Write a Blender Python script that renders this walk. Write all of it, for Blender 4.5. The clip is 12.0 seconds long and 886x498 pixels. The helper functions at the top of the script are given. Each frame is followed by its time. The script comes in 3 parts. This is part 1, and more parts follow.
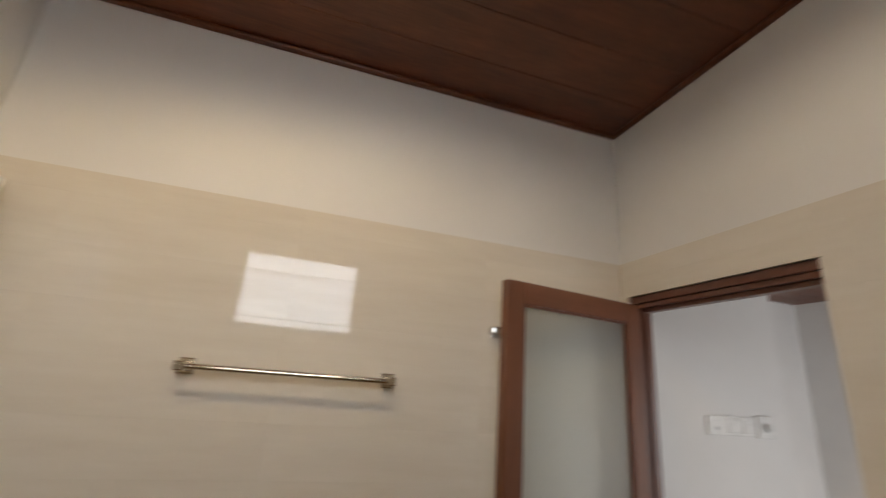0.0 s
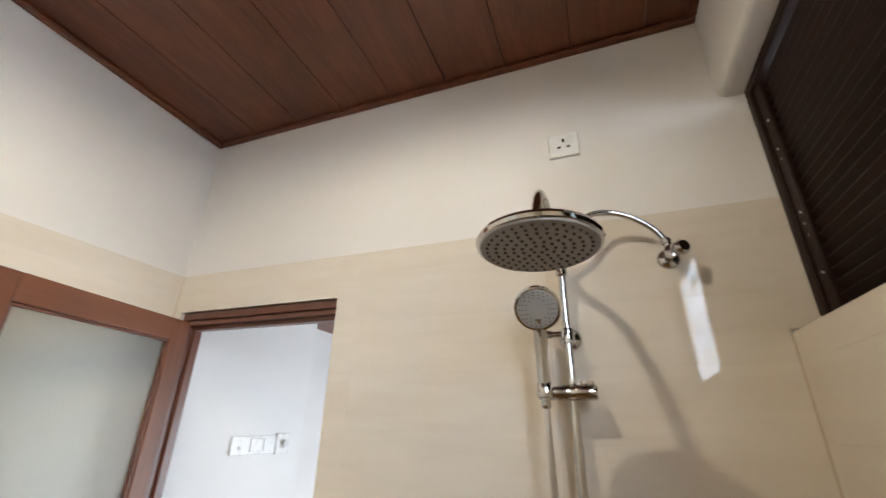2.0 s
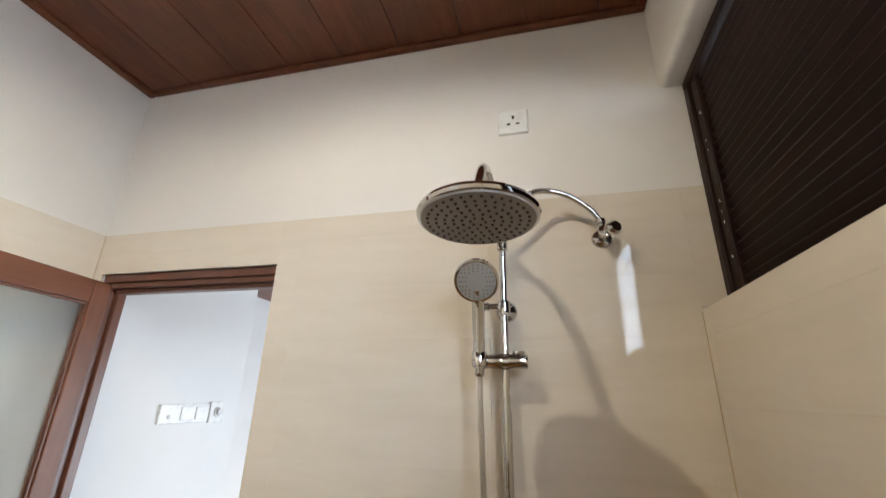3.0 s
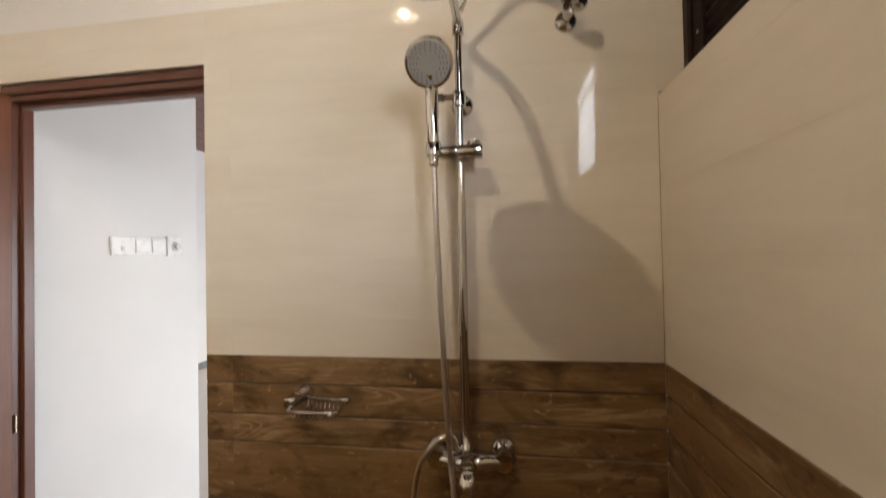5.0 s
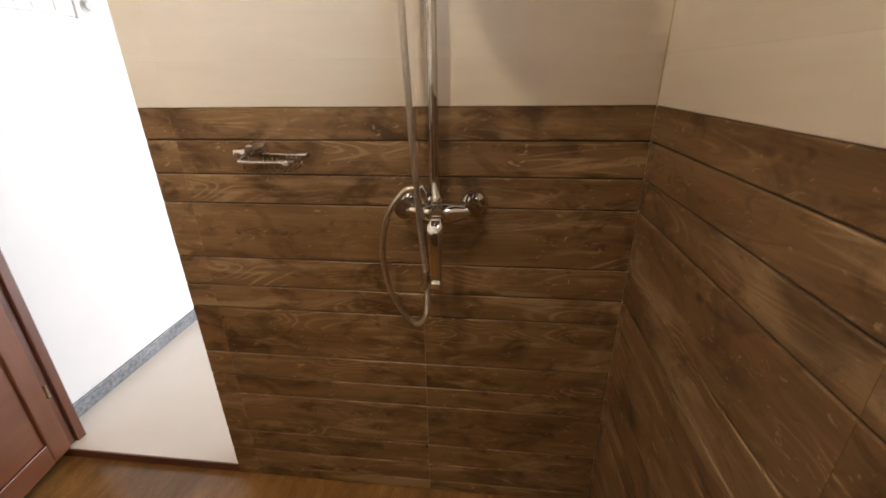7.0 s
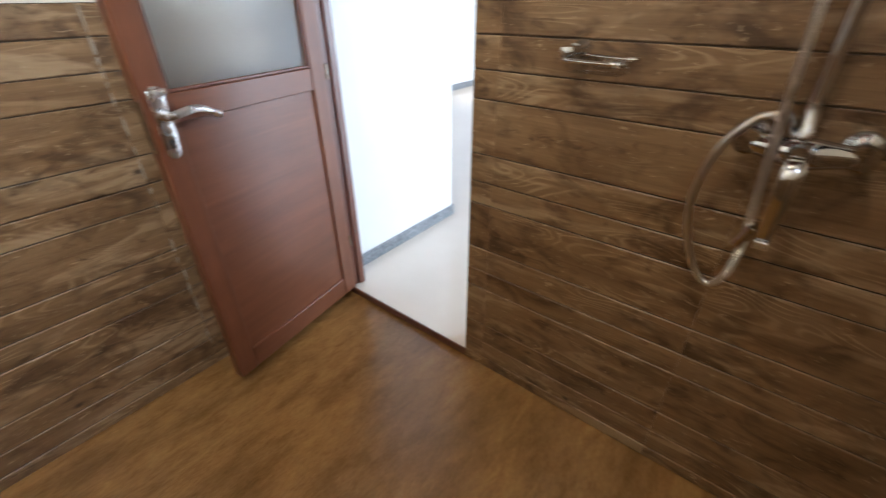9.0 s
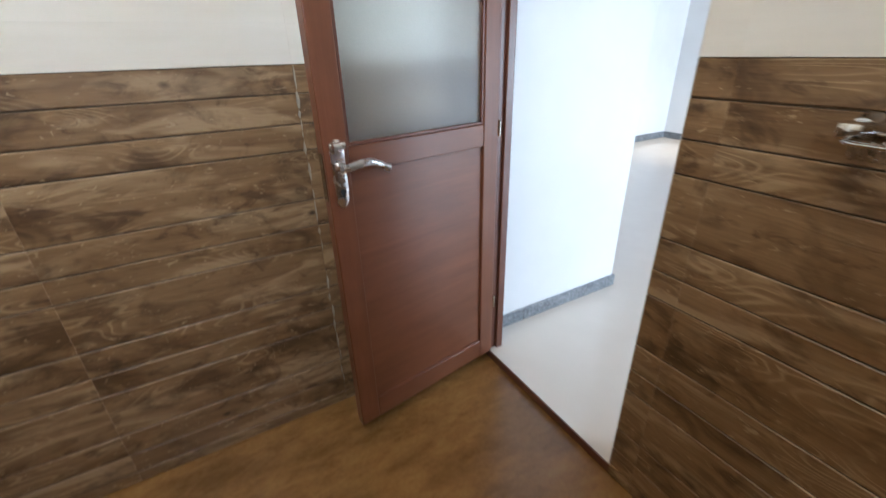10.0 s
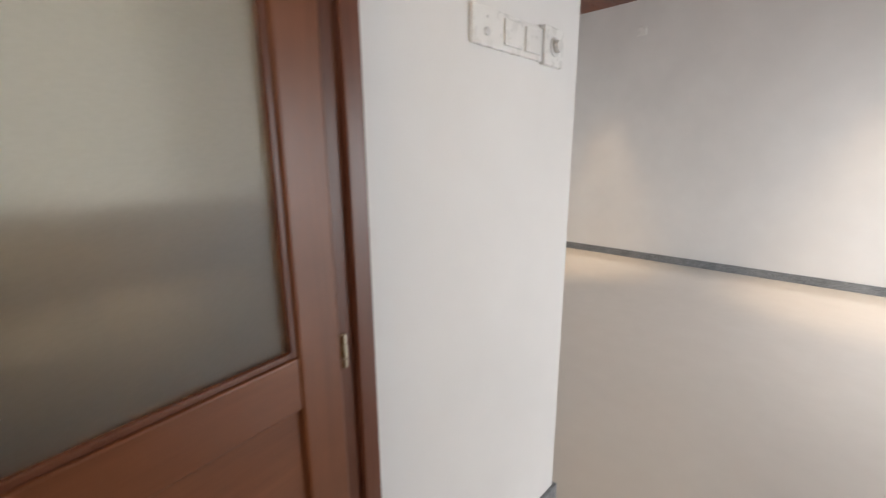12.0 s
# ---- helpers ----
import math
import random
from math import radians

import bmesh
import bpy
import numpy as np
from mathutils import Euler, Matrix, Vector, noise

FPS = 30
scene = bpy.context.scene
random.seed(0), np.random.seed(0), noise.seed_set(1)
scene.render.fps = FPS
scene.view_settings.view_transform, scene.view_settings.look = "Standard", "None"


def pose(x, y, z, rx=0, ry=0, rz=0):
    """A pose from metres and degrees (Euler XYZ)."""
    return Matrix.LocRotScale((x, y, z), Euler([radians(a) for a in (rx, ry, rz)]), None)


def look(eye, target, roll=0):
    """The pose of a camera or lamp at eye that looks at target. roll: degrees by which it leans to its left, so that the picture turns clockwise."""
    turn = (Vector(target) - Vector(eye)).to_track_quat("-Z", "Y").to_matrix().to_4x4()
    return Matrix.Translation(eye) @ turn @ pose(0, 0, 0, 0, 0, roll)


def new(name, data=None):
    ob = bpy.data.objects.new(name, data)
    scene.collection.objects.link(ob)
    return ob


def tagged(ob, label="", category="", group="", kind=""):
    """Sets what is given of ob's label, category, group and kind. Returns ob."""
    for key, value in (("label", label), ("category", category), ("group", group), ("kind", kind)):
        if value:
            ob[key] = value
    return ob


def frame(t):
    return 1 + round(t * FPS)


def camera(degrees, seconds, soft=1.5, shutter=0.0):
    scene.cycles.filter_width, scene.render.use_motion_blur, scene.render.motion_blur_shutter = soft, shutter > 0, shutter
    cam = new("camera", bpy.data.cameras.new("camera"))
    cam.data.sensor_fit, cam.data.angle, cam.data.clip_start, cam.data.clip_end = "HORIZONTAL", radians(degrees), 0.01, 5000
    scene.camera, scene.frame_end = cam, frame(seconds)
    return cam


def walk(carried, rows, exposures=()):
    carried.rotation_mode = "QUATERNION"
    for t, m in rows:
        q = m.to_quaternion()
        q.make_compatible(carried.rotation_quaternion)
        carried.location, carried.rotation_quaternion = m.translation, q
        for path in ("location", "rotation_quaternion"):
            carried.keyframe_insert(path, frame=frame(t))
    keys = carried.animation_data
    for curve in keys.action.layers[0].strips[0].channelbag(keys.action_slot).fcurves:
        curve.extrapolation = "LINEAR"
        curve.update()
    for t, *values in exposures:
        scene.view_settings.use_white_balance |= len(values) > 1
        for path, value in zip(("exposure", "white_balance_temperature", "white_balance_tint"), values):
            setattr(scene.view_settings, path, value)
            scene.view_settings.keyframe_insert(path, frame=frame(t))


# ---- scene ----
cam = camera(93.8, 12.0, 1.3, 0.5)
PATH = [
    (0, (0.021, 0.954, 1.656), (0.55, 2.79, 2.246), 4.7),
    (0.5, (0.08, 0.946, 1.662), (1.13, 2.507, 2.339), 5.1),
    (1, (0.109, 0.922, 1.66), (1.478, 2.166, 2.421), 4.1),
    (1.5, (0.113, 0.892, 1.661), (1.701, 1.808, 2.461), 2.2),
    (2, (0.139, 0.864, 1.656), (1.856, 1.528, 2.437), 1.2),
    (2.5, (0.149, 0.852, 1.646), (1.922, 1.371, 2.411), 1.2),
    (2.7, (0.148, 0.848, 1.652), (1.943, 1.333, 2.388), 1.4),
    (4.5, (0.186, 0.837, 1.536), (2.141, 1.186, 1.773), -0.7),
    (5, (0.21, 0.838, 1.486), (2.187, 1.138, 1.518), -1.1),
    (5.5, (0.252, 0.83, 1.426), (2.213, 1.111, 1.15), -1.4),
    (6, (0.274, 0.815, 1.358), (2.194, 1.036, 0.843), -1.2),
    (6.5, (0.297, 0.808, 1.333), (2.169, 0.978, 0.65), -0.7),
    (6.7, (0.295, 0.812, 1.316), (2.147, 0.973, 0.577), -0.6),
    (8.5, (0.264, 0.912, 1.228), (1.819, 1.662, 0.217), 0.7),
    (9, (0.262, 0.98, 1.233), (1.593, 2.049, 0.191), -0.4),
    (9.5, (0.331, 1.028, 1.236), (1.391, 2.394, 0.231), -0.8),
    (10, (0.367, 1.131, 1.249), (1.242, 2.708, 0.385), -1.5),
    (10.5, (0.437, 1.388, 1.258), (1.464, 2.948, 0.544), -1.7),
    (11, (0.587, 1.57, 1.269), (1.763, 3.062, 0.642), -1.6),
    (11.4, (0.765, 1.702, 1.25), (1.978, 3.213, 0.753), -1.2),
    (12, (0.961, 1.825, 1.279), (2.364, 3.181, 0.841), -0.4),
]
EXPOSURES = [(0, -0.93, 6800, 13), (0.5, -0.45, 6350, 11), (1.0, -0.27, 6100, 10), (1.5, -0.08, 5950, 9), (2.0, 0.14, 6000, 9), (2.5, 0.20, 5850, 8), (4.5, 0.0, 6450, 12), (5.5, 0.04, 6650, 13), (6.5, 0.42, 6600, 14),
             (8.5, 0.75, 5900, 11), (9.5, 0.73, 5150, 5), (10.0, 0.45, 5300, 6), (10.5, 0.22, 5400, 6), (11.0, 0.14, 5800, 8), (11.5, -0.05, 6200, 11), (12, -0.33, 6750, 13)]
walk(cam, [(t, look(eye, target, roll)) for t, eye, target, roll in PATH], EXPOSURES)

# ---- world and lights ----
world = bpy.data.worlds.new("sky")
scene.world = world
world.use_nodes = True
wn = world.node_tree.nodes
sky = wn.new("ShaderNodeTexSky")
sky.sky_type, sky.sun_disc = "NISHITA", False
sky.sun_elevation, sky.sun_rotation = radians(48), radians(150)
wn["Background"].inputs["Strength"].default_value = 0.12
world.node_tree.links.new(sky.outputs["Color"], wn["Background"].inputs["Color"])


def lamp_area(name, at, aim, size_x, size_y, watts, colour):
    data = bpy.data.lights.new(name, "AREA")
    data.shape, data.size, data.size_y, data.energy, data.color = "RECTANGLE", size_x, size_y, watts, colour
    data.spread = radians(135)
    ob = new(name, data)
    ob.matrix_world = look(at, aim)
    return ob


# the sky's light in the big opening of the outer room
lamp_area("daylight_hall", (4.6, -1.36, 1.00), (4.9, 1.4, -0.05), 2.7, 1.6, 140, (0.88, 0.94, 1.0))
# warm downlights in the outer room, along the far wall
spot = bpy.data.lights.new("hall_downlight", "SPOT")
spot.energy, spot.color, spot.spot_size, spot.spot_blend, spot.shadow_soft_size = 170, (1.0, 0.74, 0.45), radians(46), 1.0, 0.06
for sx, sy in ((5.72, 4.05), (5.72, 1.62)):
    so = new("hall_downlight", spot)
    so.matrix_world = look((sx, sy, 2.93), (sx, sy, 0))
# the bathroom's two ceiling lamps: a bare warm bulb low in its shade, and a yellower spot turned to the north wall
BULBS = ((0.145, 1.352, 2.784), (-0.40, 1.44, 2.796))
bulb_data = bpy.data.lights.new("bulb_light", "POINT")
bulb_data.energy, bulb_data.color, bulb_data.shadow_soft_size = 26, (1.0, 0.845, 0.61), 0.014
new("bulb_light", bulb_data).location = BULBS[0]
spot_data = bpy.data.lights.new("spot_light", "SPOT")
spot_data.energy, spot_data.color, spot_data.shadow_soft_size = 25, (1.0, 0.77, 0.42), 0.014
spot_data.spot_size, spot_data.spot_blend = radians(128), 0.35
new("spot_light", spot_data).matrix_world = look(BULBS[1], (-0.40, 1.44 + 0.55, 2.796 - 0.83))


# ---- materials ----
def nodes_of(name):
    m = bpy.data.materials.new(name)
    m.use_nodes = True
    t = m.node_tree
    return m, t.nodes, t.links, t.nodes["Principled BSDF"]


def coords(n, l, stretch, per_object=0.0, kind="Object"):
    """Coordinates in metres, stretched, and shifted from object to object."""
    c = n.new("ShaderNodeTexCoord")
    mp = n.new("ShaderNodeMapping")
    mp.inputs["Scale"].default_value = stretch
    l.new(c.outputs[kind], mp.inputs["Vector"])
    if per_object:
        info = n.new("ShaderNodeObjectInfo")
        mul = n.new("ShaderNodeVectorMath")
        mul.operation = "SCALE"
        mul.inputs[0].default_value = (17.3, 9.1, 23.7)
        k = n.new("ShaderNodeMath")
        k.operation = "MULTIPLY"
        k.inputs[1].default_value = per_object
        l.new(info.outputs["Random"], k.inputs[0])
        l.new(k.outputs[0], mul.inputs["Scale"])
        l.new(mul.outputs[0], mp.inputs["Location"])
    return mp.outputs[0]


def noise_of(n, l, vec, scale, detail=4, rough=0.55, distort=0.0):
    q = n.new("ShaderNodeTexNoise")
    q.inputs["Scale"].default_value, q.inputs["Detail"].default_value = scale, detail
    q.inputs["Roughness"].default_value, q.inputs["Distortion"].default_value = rough, distort
    l.new(vec, q.inputs["Vector"])
    return q.outputs["Fac"]


def ramp(n, l, fac, stops):
    r = n.new("ShaderNodeValToRGB")
    e = r.color_ramp.elements
    while len(e) < len(stops):
        e.new(0.5)
    for k, (p, c) in enumerate(stops):
        e[k].position, e[k].color = p, (*c, 1)
    l.new(fac, r.inputs["Fac"])
    return r.outputs["Color"]


def mix(n, l, fac, a, b, mode="MIX"):
    q = n.new("ShaderNodeMix")
    q.data_type, q.blend_type = "RGBA", mode
    for slot, v in ((0, fac), (6, a), (7, b)):
        if isinstance(v, bpy.types.NodeSocket):
            l.new(v, q.inputs[slot])
        else:
            q.inputs[slot].default_value = v if slot == 0 else (*v, 1)
    return q.outputs[2]


def bump(n, l, p, height, strength, distance=0.002):
    b = n.new("ShaderNodeBump")
    b.inputs["Strength"].default_value, b.inputs["Distance"].default_value = strength, distance
    l.new(height, b.inputs["Height"])
    l.new(b.outputs[0], p.inputs["Normal"])


def rough_range(n, l, p, fac, lo, hi):
    m = n.new("ShaderNodeMapRange")
    m.inputs["To Min"].default_value, m.inputs["To Max"].default_value = lo, hi
    l.new(fac, m.inputs["Value"])
    l.new(m.outputs[0], p.inputs["Roughness"])


def mat_paint(name, colour, dirt=0.04):
    m, n, l, p = nodes_of(name)
    v = coords(n, l, (1, 1, 1))
    big = noise_of(n, l, v, 1.7, 4)
    fine = noise_of(n, l, v, 160, 3)
    dark = tuple(c * (1 - dirt * 2) for c in colour)
    l.new(ramp(n, l, big, [(0.3, dark), (0.7, colour)]), p.inputs["Base Color"])
    rough_range(n, l, p, big, 0.5, 0.7)
    bump(n, l, p, fine, 0.10, 0.001)
    return m


def mat_plain(name, colour, rough, metal=0.0, vary=0.06, scale=30):
    m, n, l, p = nodes_of(name)
    f = noise_of(n, l, coords(n, l, (1, 1, 1), 1.0), scale, 3)
    l.new(ramp(n, l, f, [(0.3, tuple(c * (1 - vary) for c in colour)), (0.7, tuple(min(1, c * (1 + vary)) for c in colour))]), p.inputs["Base Color"])
    p.inputs["Metallic"].default_value = metal
    rough_range(n, l, p, f, rough * 0.8, rough * 1.2)
    return m


def mat_wood(name, dark, mid, light, rough, along=(1.2, 22, 22), knots=0.0, gloss_bump=0.15, per_object=1.0, fibres=0.35, patches=0.6):
    """Wood grain along local x."""
    m, n, l, p = nodes_of(name)
    v = coords(n, l, along, per_object)
    grain = noise_of(n, l, v, 2.2, 6, 0.6, 0.7)
    fibre = noise_of(n, l, coords(n, l, tuple(a * 5 for a in along), per_object), 3.0, 4, 0.6)
    patch = noise_of(n, l, coords(n, l, (2.2, 4.5, 4.5), per_object), 1.6, 4, 0.6)
    c = ramp(n, l, grain, [(0.25, dark), (0.5, mid), (0.78, light)])
    c = mix(n, l, fibres, c, ramp(n, l, fibre, [(0.3, dark), (0.7, light)]))
    c = mix(n, l, patches, c, ramp(n, l, patch, [(0.32, (0.45, 0.42, 0.40)), (0.62, (1.0, 1.0, 1.0))]), "MULTIPLY")
    if knots:
        vo = n.new("ShaderNodeTexVoronoi")
        vo.inputs["Scale"].default_value = 4.2
        l.new(coords(n, l, (0.75, 1.5, 1.5), per_object), vo.inputs["Vector"])
        rings = ramp(n, l, vo.outputs["Distance"], [(0.02, (0.16, 0.11, 0.08)), (0.13, (1, 1, 1))])
        c = mix(n, l, knots, c, rings, "MULTIPLY")
    l.new(c, p.inputs["Base Color"])
    rough_range(n, l, p, grain, rough * 0.75, rough * 1.25)
    bump(n, l, p, fibre, gloss_bump, 0.002)
    return m


def mat_wood_tile(name):
    """Printed timber-look ceramic: pale cathedral arcs, soft dark clouds, worn pale areas, small knots."""
    m, n, l, p = nodes_of(name)

    def calc(op, a, k, c=0.0):
        q = n.new("ShaderNodeMath")
        q.operation = op
        l.new(a, q.inputs[0])
        q.inputs[1].default_value = k
        q.inputs[2].default_value = c
        return q.outputs[0]

    def grey(fac, stops):
        return ramp(n, l, fac, [(at, (v, v, v)) for at, v in stops])

    streak = noise_of(n, l, coords(n, l, (1.3, 15, 15), 1.0), 1.6, 6, 0.62, 0.6)
    swell = noise_of(n, l, coords(n, l, (2.1, 11, 11), 1.0), 1.0, 1.5, 0.4, 0.9)
    arcs = calc("MULTIPLY_ADD", calc("SINE", calc("MULTIPLY", swell, 105.0), 0.0), 0.5, 0.5)
    where = noise_of(n, l, coords(n, l, (2.6, 7, 7), 1.0), 1.2, 3, 0.5)
    fibre = noise_of(n, l, coords(n, l, (5, 190, 190), 1.0), 1.0, 4, 0.65, 0.3)
    cloud = noise_of(n, l, coords(n, l, (5.0, 9.0, 9.0), 1.0), 1.15, 4, 0.6, 0.8)
    smudge = noise_of(n, l, coords(n, l, (9, 19, 19), 1.0), 1.2, 4, 0.6, 1.2)
    worn = noise_of(n, l, coords(n, l, (2.4, 14, 14), 1.0), 1.1, 3, 0.5, 0.9)
    fleck = noise_of(n, l, coords(n, l, (26, 60, 60), 1.0), 1.0, 3, 0.6, 1.6)
    c = ramp(n, l, streak, [(0.28, (0.150, 0.084, 0.038)), (0.5, (0.240, 0.147, 0.071)), (0.74, (0.340, 0.224, 0.120))])
    c = mix(n, l, 0.18, c, ramp(n, l, fibre, [(0.3, (0.085, 0.047, 0.020)), (0.7, (0.40, 0.272, 0.150))]))
    lines = mix(n, l, 1.0, grey(arcs, [(0.70, 0.0), (0.97, 1.0)]), grey(where, [(0.50, 0.0), (0.60, 0.55)]), "MULTIPLY")
    c = mix(n, l, lines, c, (0.52, 0.39, 0.24))
    c = mix(n, l, grey(worn, [(0.54, 0.0), (0.64, 0.62)]), c, (0.50, 0.375, 0.235))
    c = mix(n, l, 0.85, c, ramp(n, l, cloud, [(0.32, (0.30, 0.25, 0.21)), (0.49, (1.0, 1.0, 1.0))]), "MULTIPLY")
    c = mix(n, l, 0.75, c, ramp(n, l, smudge, [(0.30, (0.36, 0.30, 0.25)), (0.42, (1.0, 1.0, 1.0))]), "MULTIPLY")
    c = mix(n, l, grey(fleck, [(0.64, 0.0), (0.70, 0.6)]), c, (0.56, 0.44, 0.29))
    vo = n.new("ShaderNodeTexVoronoi")
    vo.inputs["Scale"].default_value = 4.6
    l.new(coords(n, l, (0.9, 1.5, 1.5), 1.0), vo.inputs["Vector"])
    c = mix(n, l, 0.9, c, ramp(n, l, vo.outputs["Distance"], [(0.02, (0.12, 0.08, 0.055)), (0.075, (1, 1, 1))]), "MULTIPLY")
    c = mix(n, l, 1.0, c, (0.87, 0.805, 0.715), "MULTIPLY")
    l.new(c, p.inputs["Base Color"])
    rough_range(n, l, p, cloud, 0.30, 0.47)
    bump(n, l, p, mix(n, l, 0.5, fibre, arcs), 0.28, 0.002)
    return m


def mat_light_tile(name):
    m, n, l, p = nodes_of(name)
    v = coords(n, l, (1.2, 7, 7), 1.0)
    vein = noise_of(n, l, v, 2.0, 5, 0.55, 0.5)
    fine = noise_of(n, l, coords(n, l, (5, 60, 60), 1.0), 1.0, 3)
    c = ramp(n, l, vein, [(0.3, (0.700, 0.628, 0.525)), (0.7, (0.755, 0.690, 0.590))])
    c = mix(n, l, 0.15, c, ramp(n, l, fine, [(0.3, (0.675, 0.605, 0.505)), (0.7, (0.785, 0.72, 0.62))]))
    l.new(c, p.inputs["Base Color"])
    rough_range(n, l, p, vein, 0.018, 0.05)
    p.inputs["IOR"].default_value = 1.5
    wave = noise_of(n, l, coords(n, l, (1, 1, 1), 1.0), 9, 2)
    bump(n, l, p, wave, 0.015, 0.002)
    return m


def mat_stone(name, a, b, rough, scale=220):
    m, n, l, p = nodes_of(name)
    v = coords(n, l, (1, 1, 1))
    f = noise_of(n, l, v, scale, 3, 0.7)
    g = noise_of(n, l, v, 9, 4)
    c = ramp(n, l, f, [(0.35, a), (0.65, b)])
    c = mix(n, l, 0.4, c, ramp(n, l, g, [(0.3, a), (0.7, b)]))
    l.new(c, p.inputs["Base Color"])
    rough_range(n, l, p, g, rough * 0.8, rough * 1.2)
    return m


M_PAINT = mat_paint("wall_paint", (0.80, 0.775, 0.735))
M_HALL = mat_paint("hall_paint", (0.82, 0.815, 0.80))
M_TILE = mat_light_tile("cream_tile")
M_WTILE = mat_wood_tile("timber_look_tile")
M_GROUT = mat_plain("dark_grout", (0.075, 0.05, 0.03), 0.8)
M_CEIL = mat_wood("ceiling_wood", (0.080, 0.020, 0.007), (0.150, 0.042, 0.015), (0.220, 0.070, 0.026), 0.38, (0.7, 7, 7), per_object=0.0)
M_DOOR = mat_wood("door_wood_upright", (0.134, 0.045, 0.020), (0.178, 0.063, 0.028), (0.218, 0.080, 0.036), 0.34, (11, 11, 0.8), gloss_bump=0.05, fibres=0.2, patches=0.3)
M_DOORH = mat_wood("door_wood_level", (0.134, 0.045, 0.020), (0.178, 0.063, 0.028), (0.218, 0.080, 0.036), 0.34, (0.8, 9, 9), gloss_bump=0.05, fibres=0.2, patches=0.3)
M_FRAME = mat_wood("frame_wood", (0.100, 0.034, 0.019), (0.136, 0.048, 0.026), (0.170, 0.062, 0.034), 0.33, (16, 16, 1.0), fibres=0.2, patches=0.3)
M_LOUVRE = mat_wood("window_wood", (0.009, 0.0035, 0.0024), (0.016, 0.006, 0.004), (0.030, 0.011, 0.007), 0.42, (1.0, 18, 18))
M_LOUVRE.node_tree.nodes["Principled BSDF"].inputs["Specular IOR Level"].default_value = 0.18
M_FLOOR = mat_wood("ochre_floor_tile", (0.190, 0.088, 0.025), (0.305, 0.160, 0.049), (0.410, 0.232, 0.080), 0.24, (4, 12, 12))
M_HFLOOR = mat_stone("polished_floor_tile", (0.77, 0.715, 0.64), (0.80, 0.745, 0.67), 0.09, 5)
M_SKIRT = mat_stone("grey_granite", (0.085, 0.095, 0.105), (0.33, 0.345, 0.36), 0.3, 70)
M_CHROME = mat_plain("chrome", (0.60, 0.595, 0.58), 0.05, 1.0, 0.02)
M_SATIN = mat_plain("satin_chrome", (0.80, 0.80, 0.80), 0.27, 1.0, 0.02)
M_STEEL = mat_plain("braided_steel", (0.66, 0.62, 0.56), 0.28, 1.0, 0.15, 900)
M_DRAIN = mat_plain("dull_steel", (0.22, 0.20, 0.18), 0.4, 1.0, 0.2, 60)
M_FACE = mat_plain("grey_nozzle_plate", (0.34, 0.33, 0.31), 0.45, 0.0, 0.05)
M_RUBBER = mat_plain("dark_rubber", (0.06, 0.055, 0.05), 0.6)
M_PLASTIC = mat_plain("white_plastic", (0.82, 0.82, 0.80), 0.28, 0.0, 0.02)
M_SLOT = mat_plain("black_slot", (0.015, 0.015, 0.015), 0.6)
M_BRASSY = mat_plain("warm_steel", (0.60, 0.54, 0.44), 0.2, 1.0, 0.05)
M_SEAL = mat_plain("old_sealant", (0.46, 0.34, 0.19), 0.6, 0.0, 0.2, 14)

m, n, l, p = nodes_of("frosted_glass")
f = noise_of(n, l, coords(n, l, (1, 1, 1)), 260, 2)
l.new(ramp(n, l, f, [(0.3, (0.60, 0.63, 0.63)), (0.7, (0.66, 0.69, 0.69))]), p.inputs["Base Color"])
p.inputs["Transmission Weight"].default_value, p.inputs["IOR"].default_value = 0.97, 1.4
rough_range(n, l, p, f, 0.42, 0.5)
M_GLASS = m
m, n, l, p = nodes_of("lit_bulb")
p.inputs["Emission Color"].default_value, p.inputs["Emission Strength"].default_value = (1.0, 0.80, 0.52, 1), 9
p.inputs["Roughness"].default_value = 0.4
M_BULB = m


def mat_sky(name, strength):
    m, n, l, p = nodes_of(name)
    f = noise_of(n, l, coords(n, l, (1, 1, 1)), 1.2, 3)
    l.new(ramp(n, l, f, [(0.3, (0.80, 0.89, 1.0)), (0.7, (0.90, 0.95, 1.0))]), p.inputs["Emission Color"])
    p.inputs["Emission Strength"].default_value = strength
    return m


M_SKY, M_SKY_W = mat_sky("bright_sky", 15.5), mat_sky("hazy_sky", 6.5)


# ---- mesh helpers ----
def mesh_of(name, bm, material, smooth=False):
    bmesh.ops.recalc_face_normals(bm, faces=bm.faces[:])
    if smooth:
        for fc in bm.faces:
            fc.smooth = True
    me = bpy.data.meshes.new(name)
    bm.to_mesh(me)
    bm.free()
    for mm in (material if isinstance(material, (list, tuple)) else (material,)):
        me.materials.append(mm)
    if smooth:
        me.set_sharp_from_angle(angle=radians(40))
    return me


def part(name, bm, material, parent, label="", smooth=False):
    ob = new(name, mesh_of(name, bm, material, smooth))
    ob.parent = parent
    if label:
        tagged(ob, label)
    return ob


def thing(name, label, category, at=(0, 0, 0), rz=0, group="", kind=""):
    e = new(name)
    e.empty_display_size = 0.05
    e.matrix_world = pose(*at, 0, 0, rz)
    return tagged(e, label, category, group, kind)


def structure(name, bm, material, label, category, smooth=False):
    return tagged(new(name, mesh_of(name, bm, material, smooth)), label, category, "", "structure")


